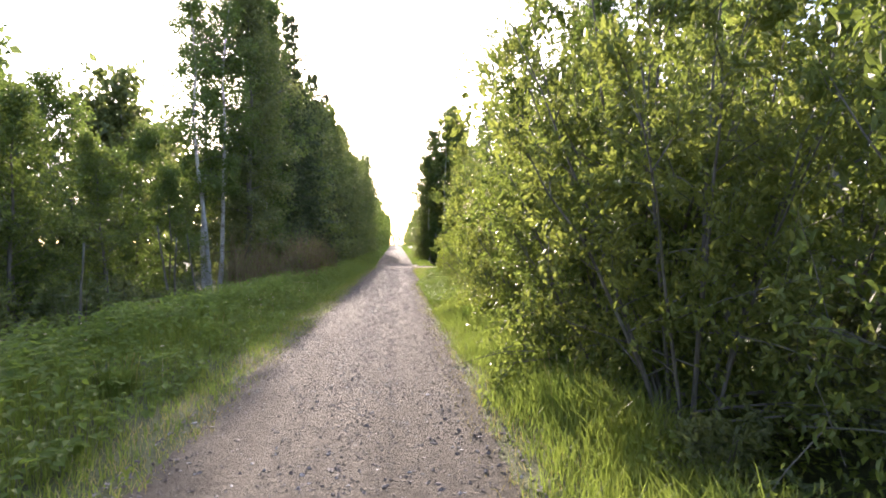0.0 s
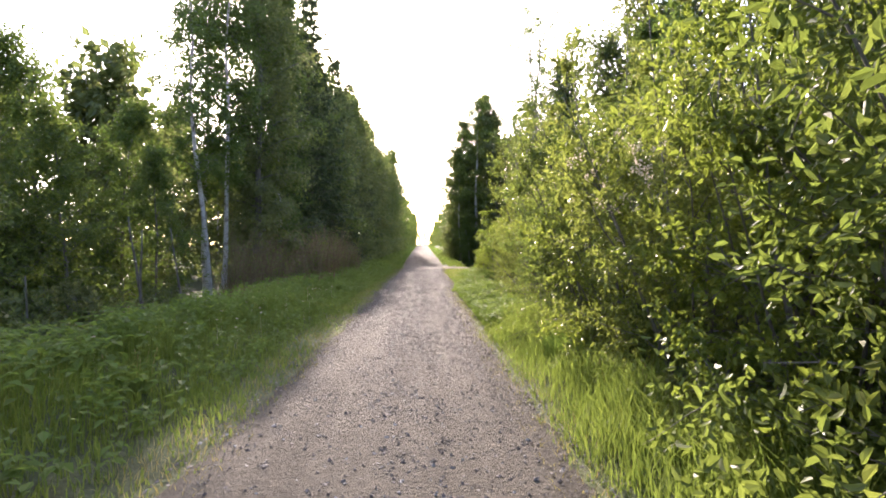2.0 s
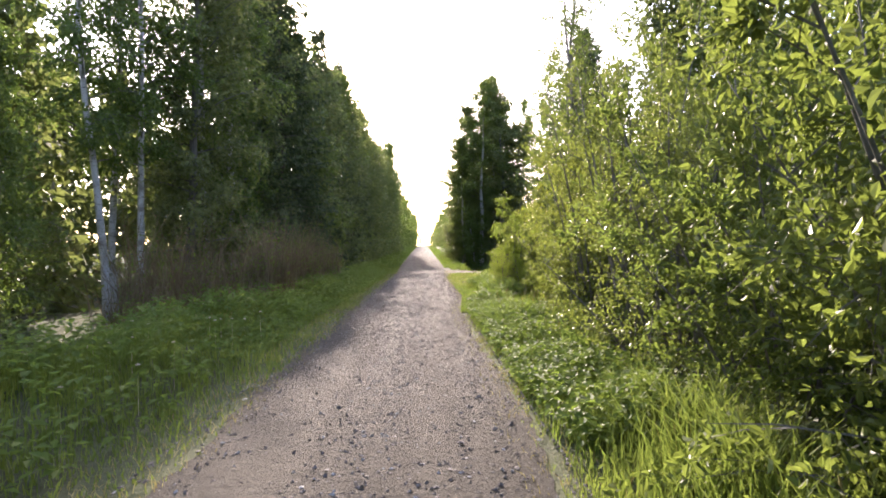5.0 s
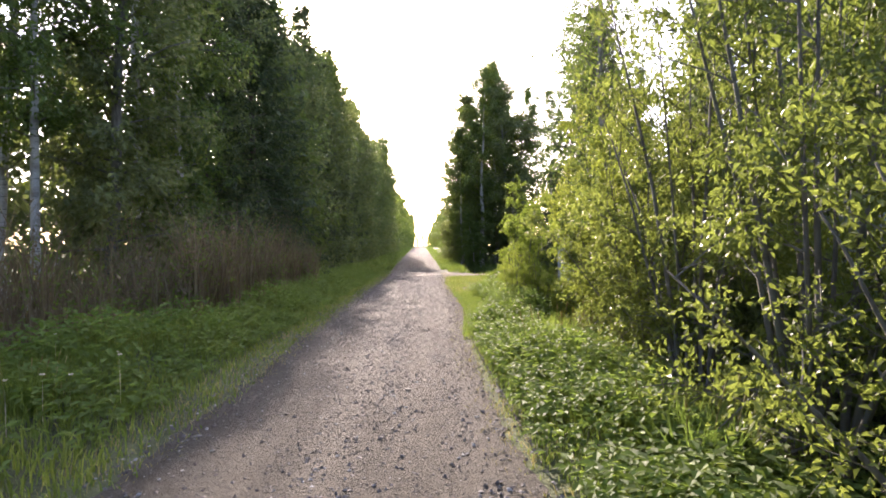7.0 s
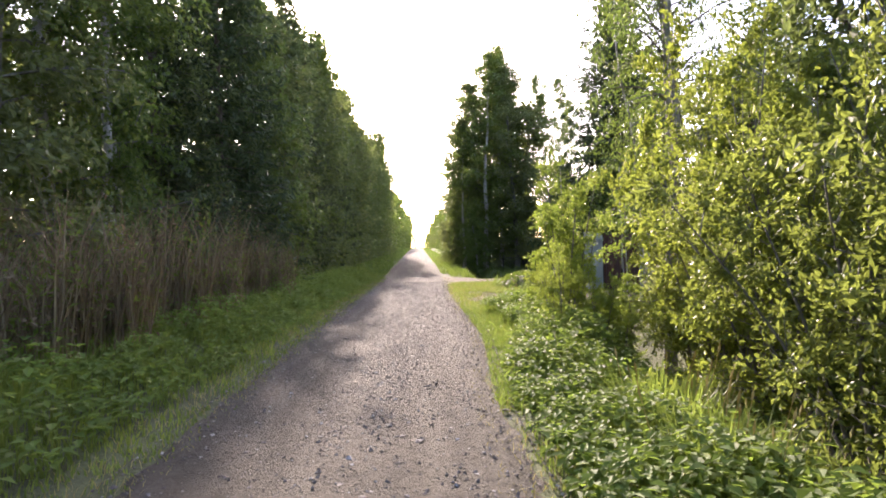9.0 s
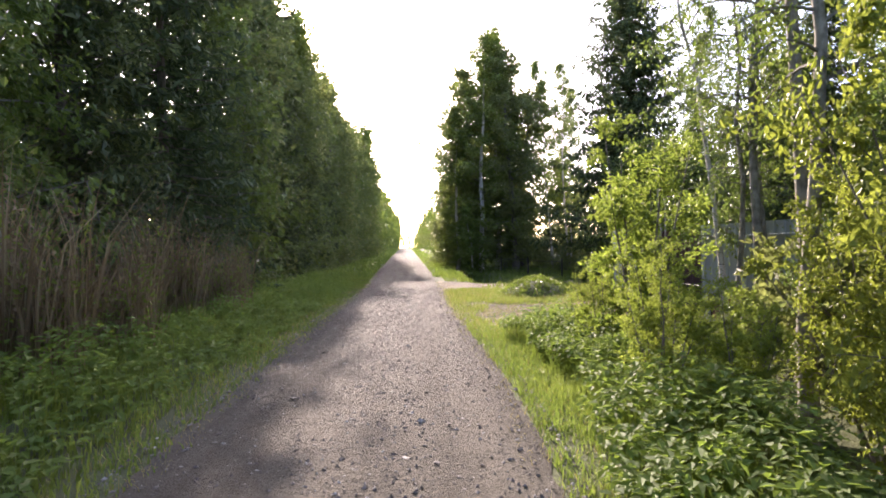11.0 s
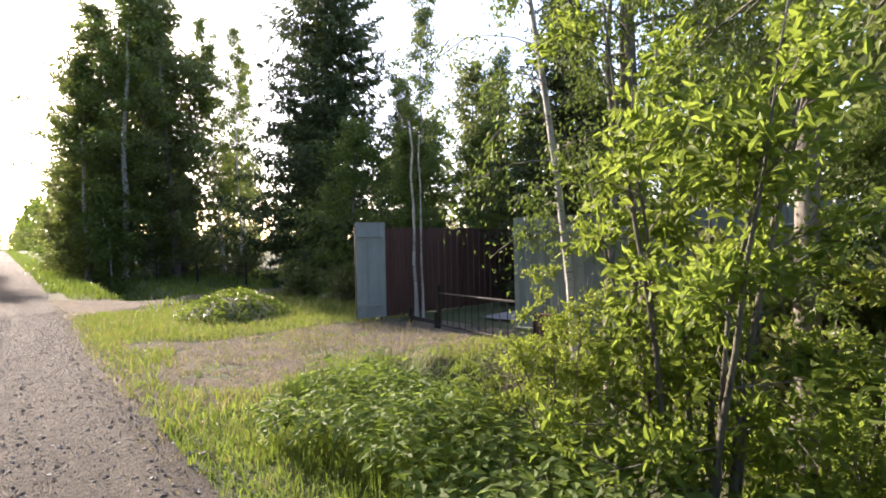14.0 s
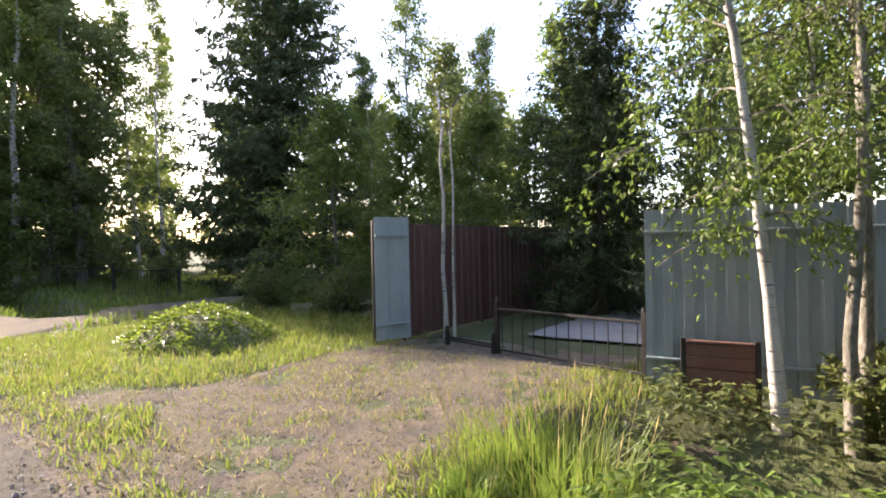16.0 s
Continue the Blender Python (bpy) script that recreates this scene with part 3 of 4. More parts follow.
# right: dark clump past the driveway, the big spruces, the woods behind the fence
for p, x, y, s, tall, turn in ((wall_b, 5.1, 57.2, 1.3, 0.78, 0.4), (wall_b, 6.5, 58.6, 1.3, 0.82, 2.4), (wall_a, 7.5, 57.0, 1.3, 0.76, 1.4), (wall_a, 4.3, 60.4, 1.25, 0.8, 3.4),
                               (back_a, 8.6, 59.5, 1.1, 0.8, 5.4), (wall_b, 3.6, 58.4, 0.95, 0.8, 2.2), (wall_a, 3.3, 62.0, 0.95, 0.8, 4.4)):
    plant(p, x, y, s, turn, tall=tall, group="clump past the driveway")
plant(far, 4.4, 55.8, 0.45, 1.0, group="clump past the driveway")
for x, y, s in ((4.2, 64.0, 0.62), (4.8, 67.0, 0.8), (4.4, 72.0, 0.62), (5.2, 78.0, 0.9), (4.6, 86.0, 0.7), (5.0, 95.0, 0.9)):
    plant(far, x, y, s, x, group="clump past the driveway")
plant(back_a, 6.0, 62.5, 1.0, 0.7, group="clump past the driveway")
plant(back_b, 7.6, 61.5, 1.05, 2.7, group="clump past the driveway")
plant(tallb, 10.5, 58.5, 0.9, 1.0)
plant(tallb, 12.5, 61.0, 0.8, 3.0)
plant(tallb, 11.3, 58.0, 0.85, 2.5)
big_spruce = place(spruce(10, "big dark spruce with drooping layered branches", 17.0, 0.22, 5.0, 36, 11, 26, 10, 0.03, 0.25), 11.6, 47.4)
yard_spruce = place(spruce(12, "dark spruce with shaggy branches inside the fenced yard", 8.0, 0.13, 2.3, 24, 9, 17, 11, 0.05, 0.14), 10.9, 33.9)
for x, y, s, p in ((13.5, 44.0, 0.55, wall_b), (16.0, 42.0, 0.65, back_a), (18.0, 38.0, 0.7, back_b), (19.0, 34.0, 0.7, back_a), (15.5, 31.0, 0.75, back_a), (20.0, 46.0, 0.7, back_a),
                   (17.0, 28.0, 0.85, back_a), (11.5, 28.0, 0.85, wall_b), (9.5, 25.0, 0.9, back_a), (5.3, 25.4, 0.5, young), (5.35, 23.6, 0.6, young), (5.3, 27.0, 0.42, young), (13.5, 23.0, 0.9, back_a), (9.0, 20.5, 0.85, back_b), (12.0, 17.0, 0.9, back_a), (8.8, 14.0, 0.75, back_a), (11.0, 9.5, 0.85, back_b),
                   (9.2, 5.0, 0.8, back_a), (10.0, 0.5, 0.9, back_a), (8.5, -5.0, 0.8, back_a), (-8.0, -6.0, 0.6, back_a), (20.0, 52.0, 0.7, back_a), (9.0, 30.0, 0.6, wall_b), (10.4, 39.6, 0.62, tallb), (8.2, 39.5, 0.85, young), (9.6, 37.6, 0.75, young), (11.6, 38.2, 0.85, young), (13.4, 37.0, 0.9, young), (14.8, 35.0, 0.95, young), (14.6, 40.0, 0.55, wall_b), (6.8, 3.0, 0.75, back_a), (7.0, 8.0, 0.75, back_b), (7.0, 12.5, 0.7, back_a), (8.4, 26.6, 0.75, back_a), (7.6, 23.6, 0.7, back_b)):
    wide = 1.3 if p is young and y > 30 else 1.0
    plant(p, x, y, s * wide, R2.uniform(0, 6.28), tall=0.98 / wide, group="woods behind the fence")
for x, y, s in ((14.5, 55.0, 0.8), (17.5, 58.0, 0.8), (22.0, 54.0, 0.9), (24.0, 47.0, 0.9), (24.0, 41.0, 0.85), (24.5, 35.0, 0.9), (23.0, 29.0, 0.95), (20.0, 23.0, 0.95), (17.0, 18.0, 0.9), (16.0, 12.0, 0.9), (15.0, 6.0, 0.9), (15.0, 0.0, 0.9), (14.0, 66.0, 0.8), (19.0, 64.0, 0.8), (10.0, 66.0, 0.7),
                (3.0, -14.0, 0.9), (-4.0, -15.0, 0.9), (9.0, -11.0, 0.9), (-10.0, -12.0, 0.9), (25.0, 62.0, 0.8), (31.0, 56.0, 0.9), (31.0, 49.0, 0.9), (32.0, 42.0, 0.9), (32.0, 35.0, 0.9), (12.0, 74.0, 0.7), (18.0, 76.0, 0.8), (25.0, 74.0, 0.8)):
    plant(low_far, x, y, s, R2.uniform(0, 6.28), group="back of the woods")

# right: roadside willows from the start to the weeds
will_a = place(bush(21, "willow_bush", "dense roadside willow bush with small grey-green leaves", 4.3, 1.6, LEAF_WILLOW, 13, 10, 19, 8, 0.056, 0.5, oval=True), 2.35, 5.6)
# same willow as will_a, its sunlit look partly put into lighter leaves
will_b = place(bush(22, "willow_bush", "dense roadside willow bush with bright sunlit leaves", 4.0, 1.55, LEAF_BRIGHT, 12, 10, 19, 8, 0.056, 0.52, oval=True), 2.45, 10.4, 1.0)
will_c = place(bush(24, "willow_bush", "thin roadside willow with bare grey twigs showing", 3.7, 1.4, LEAF_WILLOW, 12, 9, 15, 8, 0.047, 0.55), 2.7, 15.6, 1.0)
for x, y, s, p, tall in ((2.3, 4.1, 1.05, will_a, 1.2), (2.4, 7.2, 1.0, will_b, 1.2), (2.5, 12.0, 1.1, will_a, 1.15), (2.75, 13.8, 0.95, will_a, 1.0), (4.4, 25.3, 0.85, will_b, 1.1),
                         (2.95, 17.3, 1.15, will_c, 1.4), (3.0, 19.1, 1.1, will_c, 1.35), (3.2, 20.7, 0.95, will_a, 1.05), (3.6, 22.4, 1.0, will_b, 1.1), (4.2, 24.1, 1.1, will_b, 1.4),
                         (2.7, 1.4, 0.9, will_a, 1.4), (2.55, 5.6, 1.2, will_a, 1.35)):
    plant(p, x, y, s, R2.uniform(0, 6.28), tall=tall, group="roadside willows")
fluffy = plant(will_a, 2.35, 8.8, 0.95, 0.0, tall=1.15, group="roadside willows")
rng = np.random.default_rng(27)
p = np.repeat(rng.normal((-0.8, -0.2, 2.3), (0.22, 0.3, 0.25), (26, 3)), 14, 0) + rng.normal(0, 0.022, (26 * 14, 3))
v, f = leaf_cloud(rng, p, rng.normal(size=p.shape), 0.03, 0.6)
tagged(part_np("seed_fluff", v, f, FLUFF, fluffy, "pale woolly willow seed tufts"), kind="stuff")
thick = place(bush(26, "willow_bush", "tall shaded willow thicket behind the roadside bushes", 5.0, 1.9, LEAF_WILLOW, 10, 7, 11, 7, 0.12), 4.8, 5.5)
for x, y, s in ((5.0, 9.0, 1.0), (5.2, 12.5, 1.0), (5.3, 16.0, 0.95), (5.2, 19.0, 0.95), (4.7, 1.5, 1.1), (5.6, 22.5, 0.9)):
    plant(thick, x, y, s * 1.05, R2.uniform(0, 6.28), tall=1.3, group="willow thicket")
shrub = place(bush(23, "sapling_shrub", "bright yellow-green sapling shrub beside the ditch", 4.1, 0.95, LEAF_SAPLING, 9, 8, 17, 9, 0.062, 0.42, oval=True), 2.85, 27.05)
for x, y, s, turn in ((2.3, 25.45, 0.47, 2.0), (2.75, 25.0, 0.42, 1.0), (2.6, 27.75, 0.42, 5.2), (2.45, 28.3, 0.24, 1.2), (3.5, 26.3, 0.55, 3.0), (3.6, 26.75, 0.6, 4.0)):
    plant(shrub, x, y, s, turn, group="ditch saplings")
under = place(bush(25, "undergrowth_bush", "dark leafy undergrowth bush at the wood's edge", 1.9, 1.2, LEAF_DARK, 8, 7, 7, 6, 0.14), -6.6, 12.0)
for k, y in enumerate(np.arange(-2.0, 60.0, 3.0)):
    if not 19.5 < y < 31:
        plant(under, -7.0 - R2.uniform(0, 0.9), y, R2.uniform(0.7, 1.1), R2.uniform(0, 6.28), group="undergrowth")
for x, y in ((7.5, 38.5), (9.0, 40.0), (7.2, 41.0), (9.5, 43.0), (11.0, 41.0), (13.0, 49.5), (16.5, 48.0), (5.4, 25.5), (5.3, 23.5)):
    plant(under, x, y, R2.uniform(0.5, 0.8) * (0.62 if x < 6 else 1), R2.uniform(0, 6.28), group="undergrowth")

for k, y in enumerate(np.arange(2.0, 25.0, 2.0)):
    plant(under, -11.6 - 0.8 * (k % 2), y, R2.uniform(1.4, 1.9), R2.uniform(0, 6.28), group="undergrowth")
for k, y in enumerate(np.arange(0.6, 21.0, 2.2)):
    plant(under, 4.0 + 0.25 * (k % 2), y, R2.uniform(0.75, 1.0), R2.uniform(0, 6.28), group="undergrowth")
for x, y, s in ((2.05, 3.3, 0.42), (2.2, 4.8, 0.45), (2.0, 8.0, 0.38), (2.0, 9.7, 0.42), (2.05, 11.4, 0.4), (2.15, 13.0, 0.42), (2.5, 2.2, 0.6), (5.75, 28.3, 0.85), (5.6, 27.5, 1.05), (5.5, 26.6, 1.0), (6.0, 29.0, 0.6), (9.5, 63.5, 1.8), (11.5, 64.5, 1.9), (13.5, 63.0, 1.7), (15.5, 60.0, 1.8), (9.8, 53.5, 1.0), (18.0, 52.0, 1.7), (15.8, 54.0, 1.5)):
    plant(under, x, y, s, R2.uniform(0, 6.28), group="undergrowth")

# birches by the gate
gate_birch = place(tree(31, "birch_tree", "white-barked birch with drooping twigs in front of the fence", 9.5, 0.058, BARK_BIRCH, LEAF_BIRCH, 0.17, 40, 1.4, 0.4, 0.9, 0.5, 9, 17, 0.075, 0.42, 0.9, 0.08, 0.06), 5.6, 29.82, 2.0)
old_birch = place(tree(33, "birch_tree", "tall old birch with a grimy brown trunk by the fence", 13.5, 0.1, BARK_OLD, LEAF_BIRCH, 0.3, 36, 2.0, 0.4, 0.9, 0.4, 9, 16, 0.085, 0.4, 0.7, 0.1, 0.02), 5.0, 27.2, 1.0)
plant(old_birch, 4.5, 26.5, 0.92, 3.0)
plant(old_birch, 5.6, 28.9, 0.85, 5.0)
plant(old_birch, 5.5, 29.3, 0.55, 2.6)
plant(old_birch, 5.95, 29.25, 0.6, 0.5)


def snag(seed, h, r, label):
    """A broken-off thin birch stem with a few bare twigs."""
    rng = np.random.default_rng(seed)
    ob = new("dead_birch")
    line = trunk_line(rng, h, r, 0.03, 8, 0.011, 0.4)
    v, f = tubes([line], 8)
    part_np("trunk", v, f, BARK_BIRCH, ob, "", True)
    for i in range(3):
        s = np.linspace(0, 1, 4)[:, None]
        d = np.array([math.cos(i * 2.3), math.sin(i * 2.3), 0.7])
        v, f = tubes([(line[0][-1] + d * s * 0.5 + np.array([0, 0, 0.15]) * s ** 2, (0.014, 0.01, 0.007, 0.004))], 4)
        part_np("twig", v, f, BARK_GREY, ob)
    return tagged(ob, label, "tree")


place(snag(41, 4.2, 0.042, "broken-topped white birch trunk by the gateway"), 6.95, 34.9)
place(snag(42, 3.9, 0.028, "thin bare birch stem beside a broken trunk"), 7.04, 34.8)


# ---- fence and gate ----
def corrugated(length, z0, z1, pitch=0.2, depth=0.022):
    """Trapezoid sheet along x, standing on z0."""
    prof = []
    x = 0.0
    while x < length:
        for dx, dy in ((0, 0), (pitch * 0.35, 0), (pitch * 0.45, depth), (pitch * 0.85, depth), (pitch * 0.95, 0)):
            if x + dx <= length:
                prof.append((x + dx, dy))
        x += pitch
    V = [(px, py + o, z) for o in (0, 0.005) for z in (z0, z1) for px, py in prof]
    n = len(prof)
    F = []
    for i in range(n - 1):
        F += [(i, i + 1, n + i + 1, n + i), (2 * n + i + 1, 2 * n + i, 3 * n + i, 3 * n + i + 1), (i + 1, i, 2 * n + i, 2 * n + i + 1), (n + i, n + i + 1, 3 * n + i + 1, 3 * n + i)]
    F += [(0, n, 3 * n, 2 * n), (n - 1, 3 * n - 1, 4 * n - 1, 2 * n - 1)]
    return V, F


def sheet_fence(label, x, y, turn, panels, width, z1, material, pitch=0.2, z0=0.04, post_every=2, rails=(0.45, 1.7), front=-1):
    ob = new("sheet_fence")
    v, f = corrugated(width + 0.05, z0, z1, pitch)
    me = mesh_of("sheet", v, f, material)
    jig = random.Random(panels)
    for i in range(panels):
        o = new("sheet", me)
        o.parent, o.location = ob, (i * width, 0.009 * (i % 2), jig.uniform(-0.005, 0.005))
    for z in rails:
        y0, y1 = (-0.045, -0.006) if front < 0 else (0.035, 0.075)
        part("rail", box(0, y0, z - 0.014, panels * width, y1, z + 0.014, 0.004), material, ob)
    for i in range(0, panels + 1, post_every):
        px = min(max(i * width, 0.03), panels * width - 0.03)
        part("post", box(px - 0.03, 0.08, -0.3, px + 0.03, 0.13, z1 - 0.06, 0.005), IRON, ob)
    ob.location, ob.rotation_euler = (x, y, ground_at(x, y)), (0, 0, turn)
    return tagged(ob, label, "fence")


sheet_fence("grey-green corrugated metal fence along the yard", 5.9, 31.12, radians(-78), 9, 1.2, 1.92, ZINC, rails=(0.33, 1.68))
sheet_fence("narrow grey metal fence panel beside the gateway", 5.75, 35.33, radians(-17), 1, 0.58, 2.02, ZINC, 0.62, 0.05, 1, (0.3, 1.72))
sheet_fence("dark brown corrugated fence behind the gate", 6.42, 35.25, radians(3), 8, 1.15, 1.92, BROWN, front=1)


def rod(x0, y0, z0, x1, y1, z1, r):
    v, f = tubes([(((x0, y0, z0), (x1, y1, z1)), (r, r))], 6)
    return v, f


def low_gate(length, h, bars, label):
    """A low gate of iron bars along x."""
    ob = new("iron_gate")
    for z in (0.08, h):
        part("rail", box(0, -0.015, z - 0.015, length, 0.015, z + 0.015, 0.004), IRON, ob)
    v, f = rod(0, 0, 0.08, 0, 0, h, 0.008)
    me = mesh_of("bar", v, f, IRON)
    for i in range(bars):
        o = new("bar", me)
        o.parent, o.location = ob, (length * (i + 0.5) / bars, 0, 0)
    for x in (0.0, length):
        part("post", box(x - 0.03, -0.03, -0.25, x + 0.03, 0.03, h + 0.12, 0.006), IRON, ob)
        v, f = rod(x, 0, h + 0.12, x, 0, h + 0.17, 0.03)
        part_np("finial", v, f, IRON, ob)
    return tagged(ob, label, "gate")


g = low_gate(2.2, 0.66, 12, "low black iron bar gate across the driveway")
g.location, g.rotation_euler = (6.08, 31.2, ground_at(6.1, 31.2)), (0, 0, radians(84))
g = low_gate(1.0, 0.12, 5, "low iron bar threshold of the gateway")
g.location, g.rotation_euler = (6.3, 33.45, ground_at(6.3, 33.5)), (0, 0, radians(82))
far_fence = low_gate(3.2, 0.95, 20, "black iron railing fence past the lawn")
far_fence.name = "iron_railing"
tagged(far_fence, category="fence")
far_fence.location, far_fence.rotation_euler = (8.1, 48.2, ground_at(8.1, 48.2)), (0, 0, radians(110))
g = copy_thing(far_fence, pose(7.0, 51.3, ground_at(7.0, 51.3), 0, 0, 108))


def plank_hatch(label):
    """A low panel of stained boards between two posts, with a cap board."""
    ob = new("plank_hatch")
    for i in range(5):
        part("plank", box(-0.31, -0.012 - 0.003 * (i % 2), 0.02 + i * 0.126, 0.31, 0.014, 0.142 + i * 0.126, 0.005), PLANK, ob)
    for s in (-1, 1):
        part("post", box(s * 0.335 - 0.025, -0.02, -0.25, s * 0.335 + 0.025, 0.03, 0.7, 0.005), IRON, ob)
    part("top_board", box(-0.305, -0.03, 0.655, 0.305, 0.04, 0.68, 0.004), PLANK, ob)
    return tagged(ob, label, "hatch")


b = plank_hatch("low red-brown plank hatch set against the metal fence")
b.location, b.rotation_euler = (5.94, 30.4, ground_at(5.94, 30.4) + 0.02), (0, 0, radians(-78))


# ---- grass and weeds ----
def blades(rng, x, y, h, w, lean=0.45):
    """Bent, tapering blades rooted on the ground."""
    n = len(x)
    root = np.stack([x, y, height(x, y) - 0.03], 1)
    az, tz = rng.uniform(0, 6.283, n), rng.uniform(0, 6.283, n)
    side = np.stack([np.cos(az), np.sin(az), 0 * az], 1) * (w * 0.5)[:, None]
    bend = np.stack([np.cos(tz), np.sin(tz), 0 * tz], 1) * (h * lean * rng.uniform(0.2, 1.3, n))[:, None]
    up = np.array([0, 0, 1.0])
    mid = root + up * (h * 0.58)[:, None] + bend * 0.3
    tip = root + up * (h * rng.uniform(0.82, 1.0, n))[:, None] + bend
    v = np.stack([root - side, root + side, mid + side * 0.8, mid - side * 0.8, tip], 1).reshape(-1, 3)
    k = np.arange(n)[:, None] * 5
    f = np.concatenate([k + np.array([[0, 1, 2]]), k + np.array([[0, 2, 3]]), k + np.array([[3, 2, 4]])])
    return v, f


def stuff(name, v, f, material, label, category):
    return tagged(part_np(name, v, f, material), label, category, kind="stuff")


def clumped(rng, n, x0, x1, y0, y1, far=0.0):
    """Scattered roots gathered into tussocks; far > 0 thins them with distance."""
    x, y = rng.uniform(x0, x1, n), y0 + (y1 - y0) * rng.uniform(0, 1, n) ** (1 + far)
    keep = wave(x * 2.1 + 3, y * 1.9) + rng.normal(0, 0.7, n) > -0.75
    return x[keep], y[keep]


rng = np.random.default_rng(77)
x, y = clumped(rng, 90000, -5.3, -1.62, 0.5, 52, 0.25)
d = np.clip((-1.75 - x) / 2.6, 0, 1)
keep = (d > 0.04) | (rng.uniform(0, 1, len(x)) < 0.35)
x, y, d = x[keep], y[keep], d[keep]
h = (0.07 + 0.3 * d ** 1.2) * rng.uniform(0.5, 1.3, len(x)) * (1 + 0.35 * wave(x * 0.8, y * 0.7))
h = np.clip(h, 0.045, 0.7)
v, f = blades(rng, x, y, h, 0.009 + 0.008 * h + 0.0002 * y, 0.5)
stuff("verge_grass", v, f, GRASS, "green verge grass, short at the road and taller by the ditch", "grass")
x, y = clumped(rng, 60000, -0.05, 1.5, 0.5, 30, 0.2)
d = np.clip(x / 1.0, 0, 1)
keep = (d > 0.08) | (rng.uniform(0, 1, len(x)) < 0.4)
x, y, d = x[keep], y[keep], d[keep]
h = np.clip((0.06 + 0.42 * d) * rng.uniform(0.5, 1.3, len(x)) * (1 + 0.4 * wave(x, y * 0.8)) * (1 - 0.55 * ease(13, 17, y)), 0.03, 0.8)
v, f = blades(rng, x + road_right(y), y, h, 0.006 + 0.01 * h, 0.5)
stuff("verge_grass", v, f, GRASS, "lush bright verge grass under the willow bushes", "grass")
# thin turf and straw on the driveway and round it
x, y = clumped(rng, 68000, 1.1, 7.4, 29.6, 42.5)
bare = (y > 31.75 + 0.12 * np.maximum(0, 3.5 - x) + 0.3 * wave(x * 1.4, y)) & (x > road_right(y) + 0.55 + 0.3 * wave(y * 1.2, x)) & (y < 35.2 + 0.55 * np.maximum(0, 3.2 - x))
keep = ((~bare) | (rng.uniform(0, 1, len(x)) < 0.22 + 0.6 * ease(-0.2, 0.7, wave(x * 1.3, y * 1.6)))) & (x > road_right(y) + rng.uniform(-0.1, 0.25, len(x))) & ~((x > 6.0) & bare)
keep &= ~((y > 41.4) & (x < 6.5)) & ~((y < 31.0) & (x > 3.1))
x, y, bare = x[keep], y[keep], bare[keep]
h = np.where(bare, 0.07, 0.11) * rng.uniform(0.5, 1.5, len(x)) * (1 + 0.8 * ease(3.0, 6.0, x) * ease(36, 38, y))
dry = rng.uniform(0, 1, len(x)) < np.where(bare, 0.6, 0.2)
v, f = blades(rng, x[~dry], y[~dry], h[~dry], 0.011 + 0.01 * h[~dry], 0.6)
stuff("driveway_turf", v, f, GRASS, "short trodden turf beside the driveway", "grass")
v, f = blades(rng, x[dry], y[dry], h[dry], 0.011 + 0.008 * h[dry], 0.9)
stuff("dry_turf", v, f, STRAW, "yellow dry grass on the trodden driveway", "grass")
# low yellow-green turf between the gravel and the weeds
x, y = clumped(rng, 13000, -0.02, 0.85, 22.0, 31.0)
keep = rng.uniform(0, 1, len(x)) < 1.1 - x
x, y = x[keep] + road_right(y[keep]), y[keep]
h = rng.uniform(0.04, 0.13, len(x))
v, f = blades(rng, x, y, h, 0.009 + 0 * h, 0.7)
stuff("edge_turf", v, f, GRASS, "low yellow-green turf along the gravel edge", "grass")
# straw along both edges of the road
x, y = clumped(rng, 22000, -0.25, 0.5, 0.5, 46, 0.3)
lft = rng.uniform(0, 1, len(x)) < 0.5
x = np.where(lft, road_left(y) - x, road_right(y) + x)
h = rng.uniform(0.03, 0.1, len(x))
v, f = blades(rng, x, y, h, 0.006 + 0 * h, 1.0)
stuff("dry_edge_grass", v, f, STRAW, "dry yellow grass along the gravel edge", "grass")
# lawn and verge further on
x, y = clumped(rng, 26000, 1.9, 13.0, 42.0, 75.0, 0.3)
keep = np.abs(y - 43.6 - 0.12 * x) > 1.6 + 0.7 * np.maximum(0, 3.4 - x) - 0.12 * np.maximum(0, x - 5)
x, y = x[keep], y[keep]
h = rng.uniform(0.12, 0.35, len(x))
v, f = blades(rng, x, y, h, 0.03 + 0 * h, 0.6)
stuff("lawn_grass", v, f, GRASS, "rough grass past the driveway", "grass")
x, y = clumped(rng, 16000, 0, 3.6, 50.0, 170.0, 0.5)
lft = rng.uniform(0, 1, len(x)) < 0.55
x = np.where(lft, road_left(y) - x, road_right(y) + x)
h = rng.uniform(0.15, 0.4, len(x))
v, f = blades(rng, x, y, h, 0.06 + 0 * h, 0.6)
stuff("far_grass", v, f, GRASS, "distant grass on both verges", "grass")


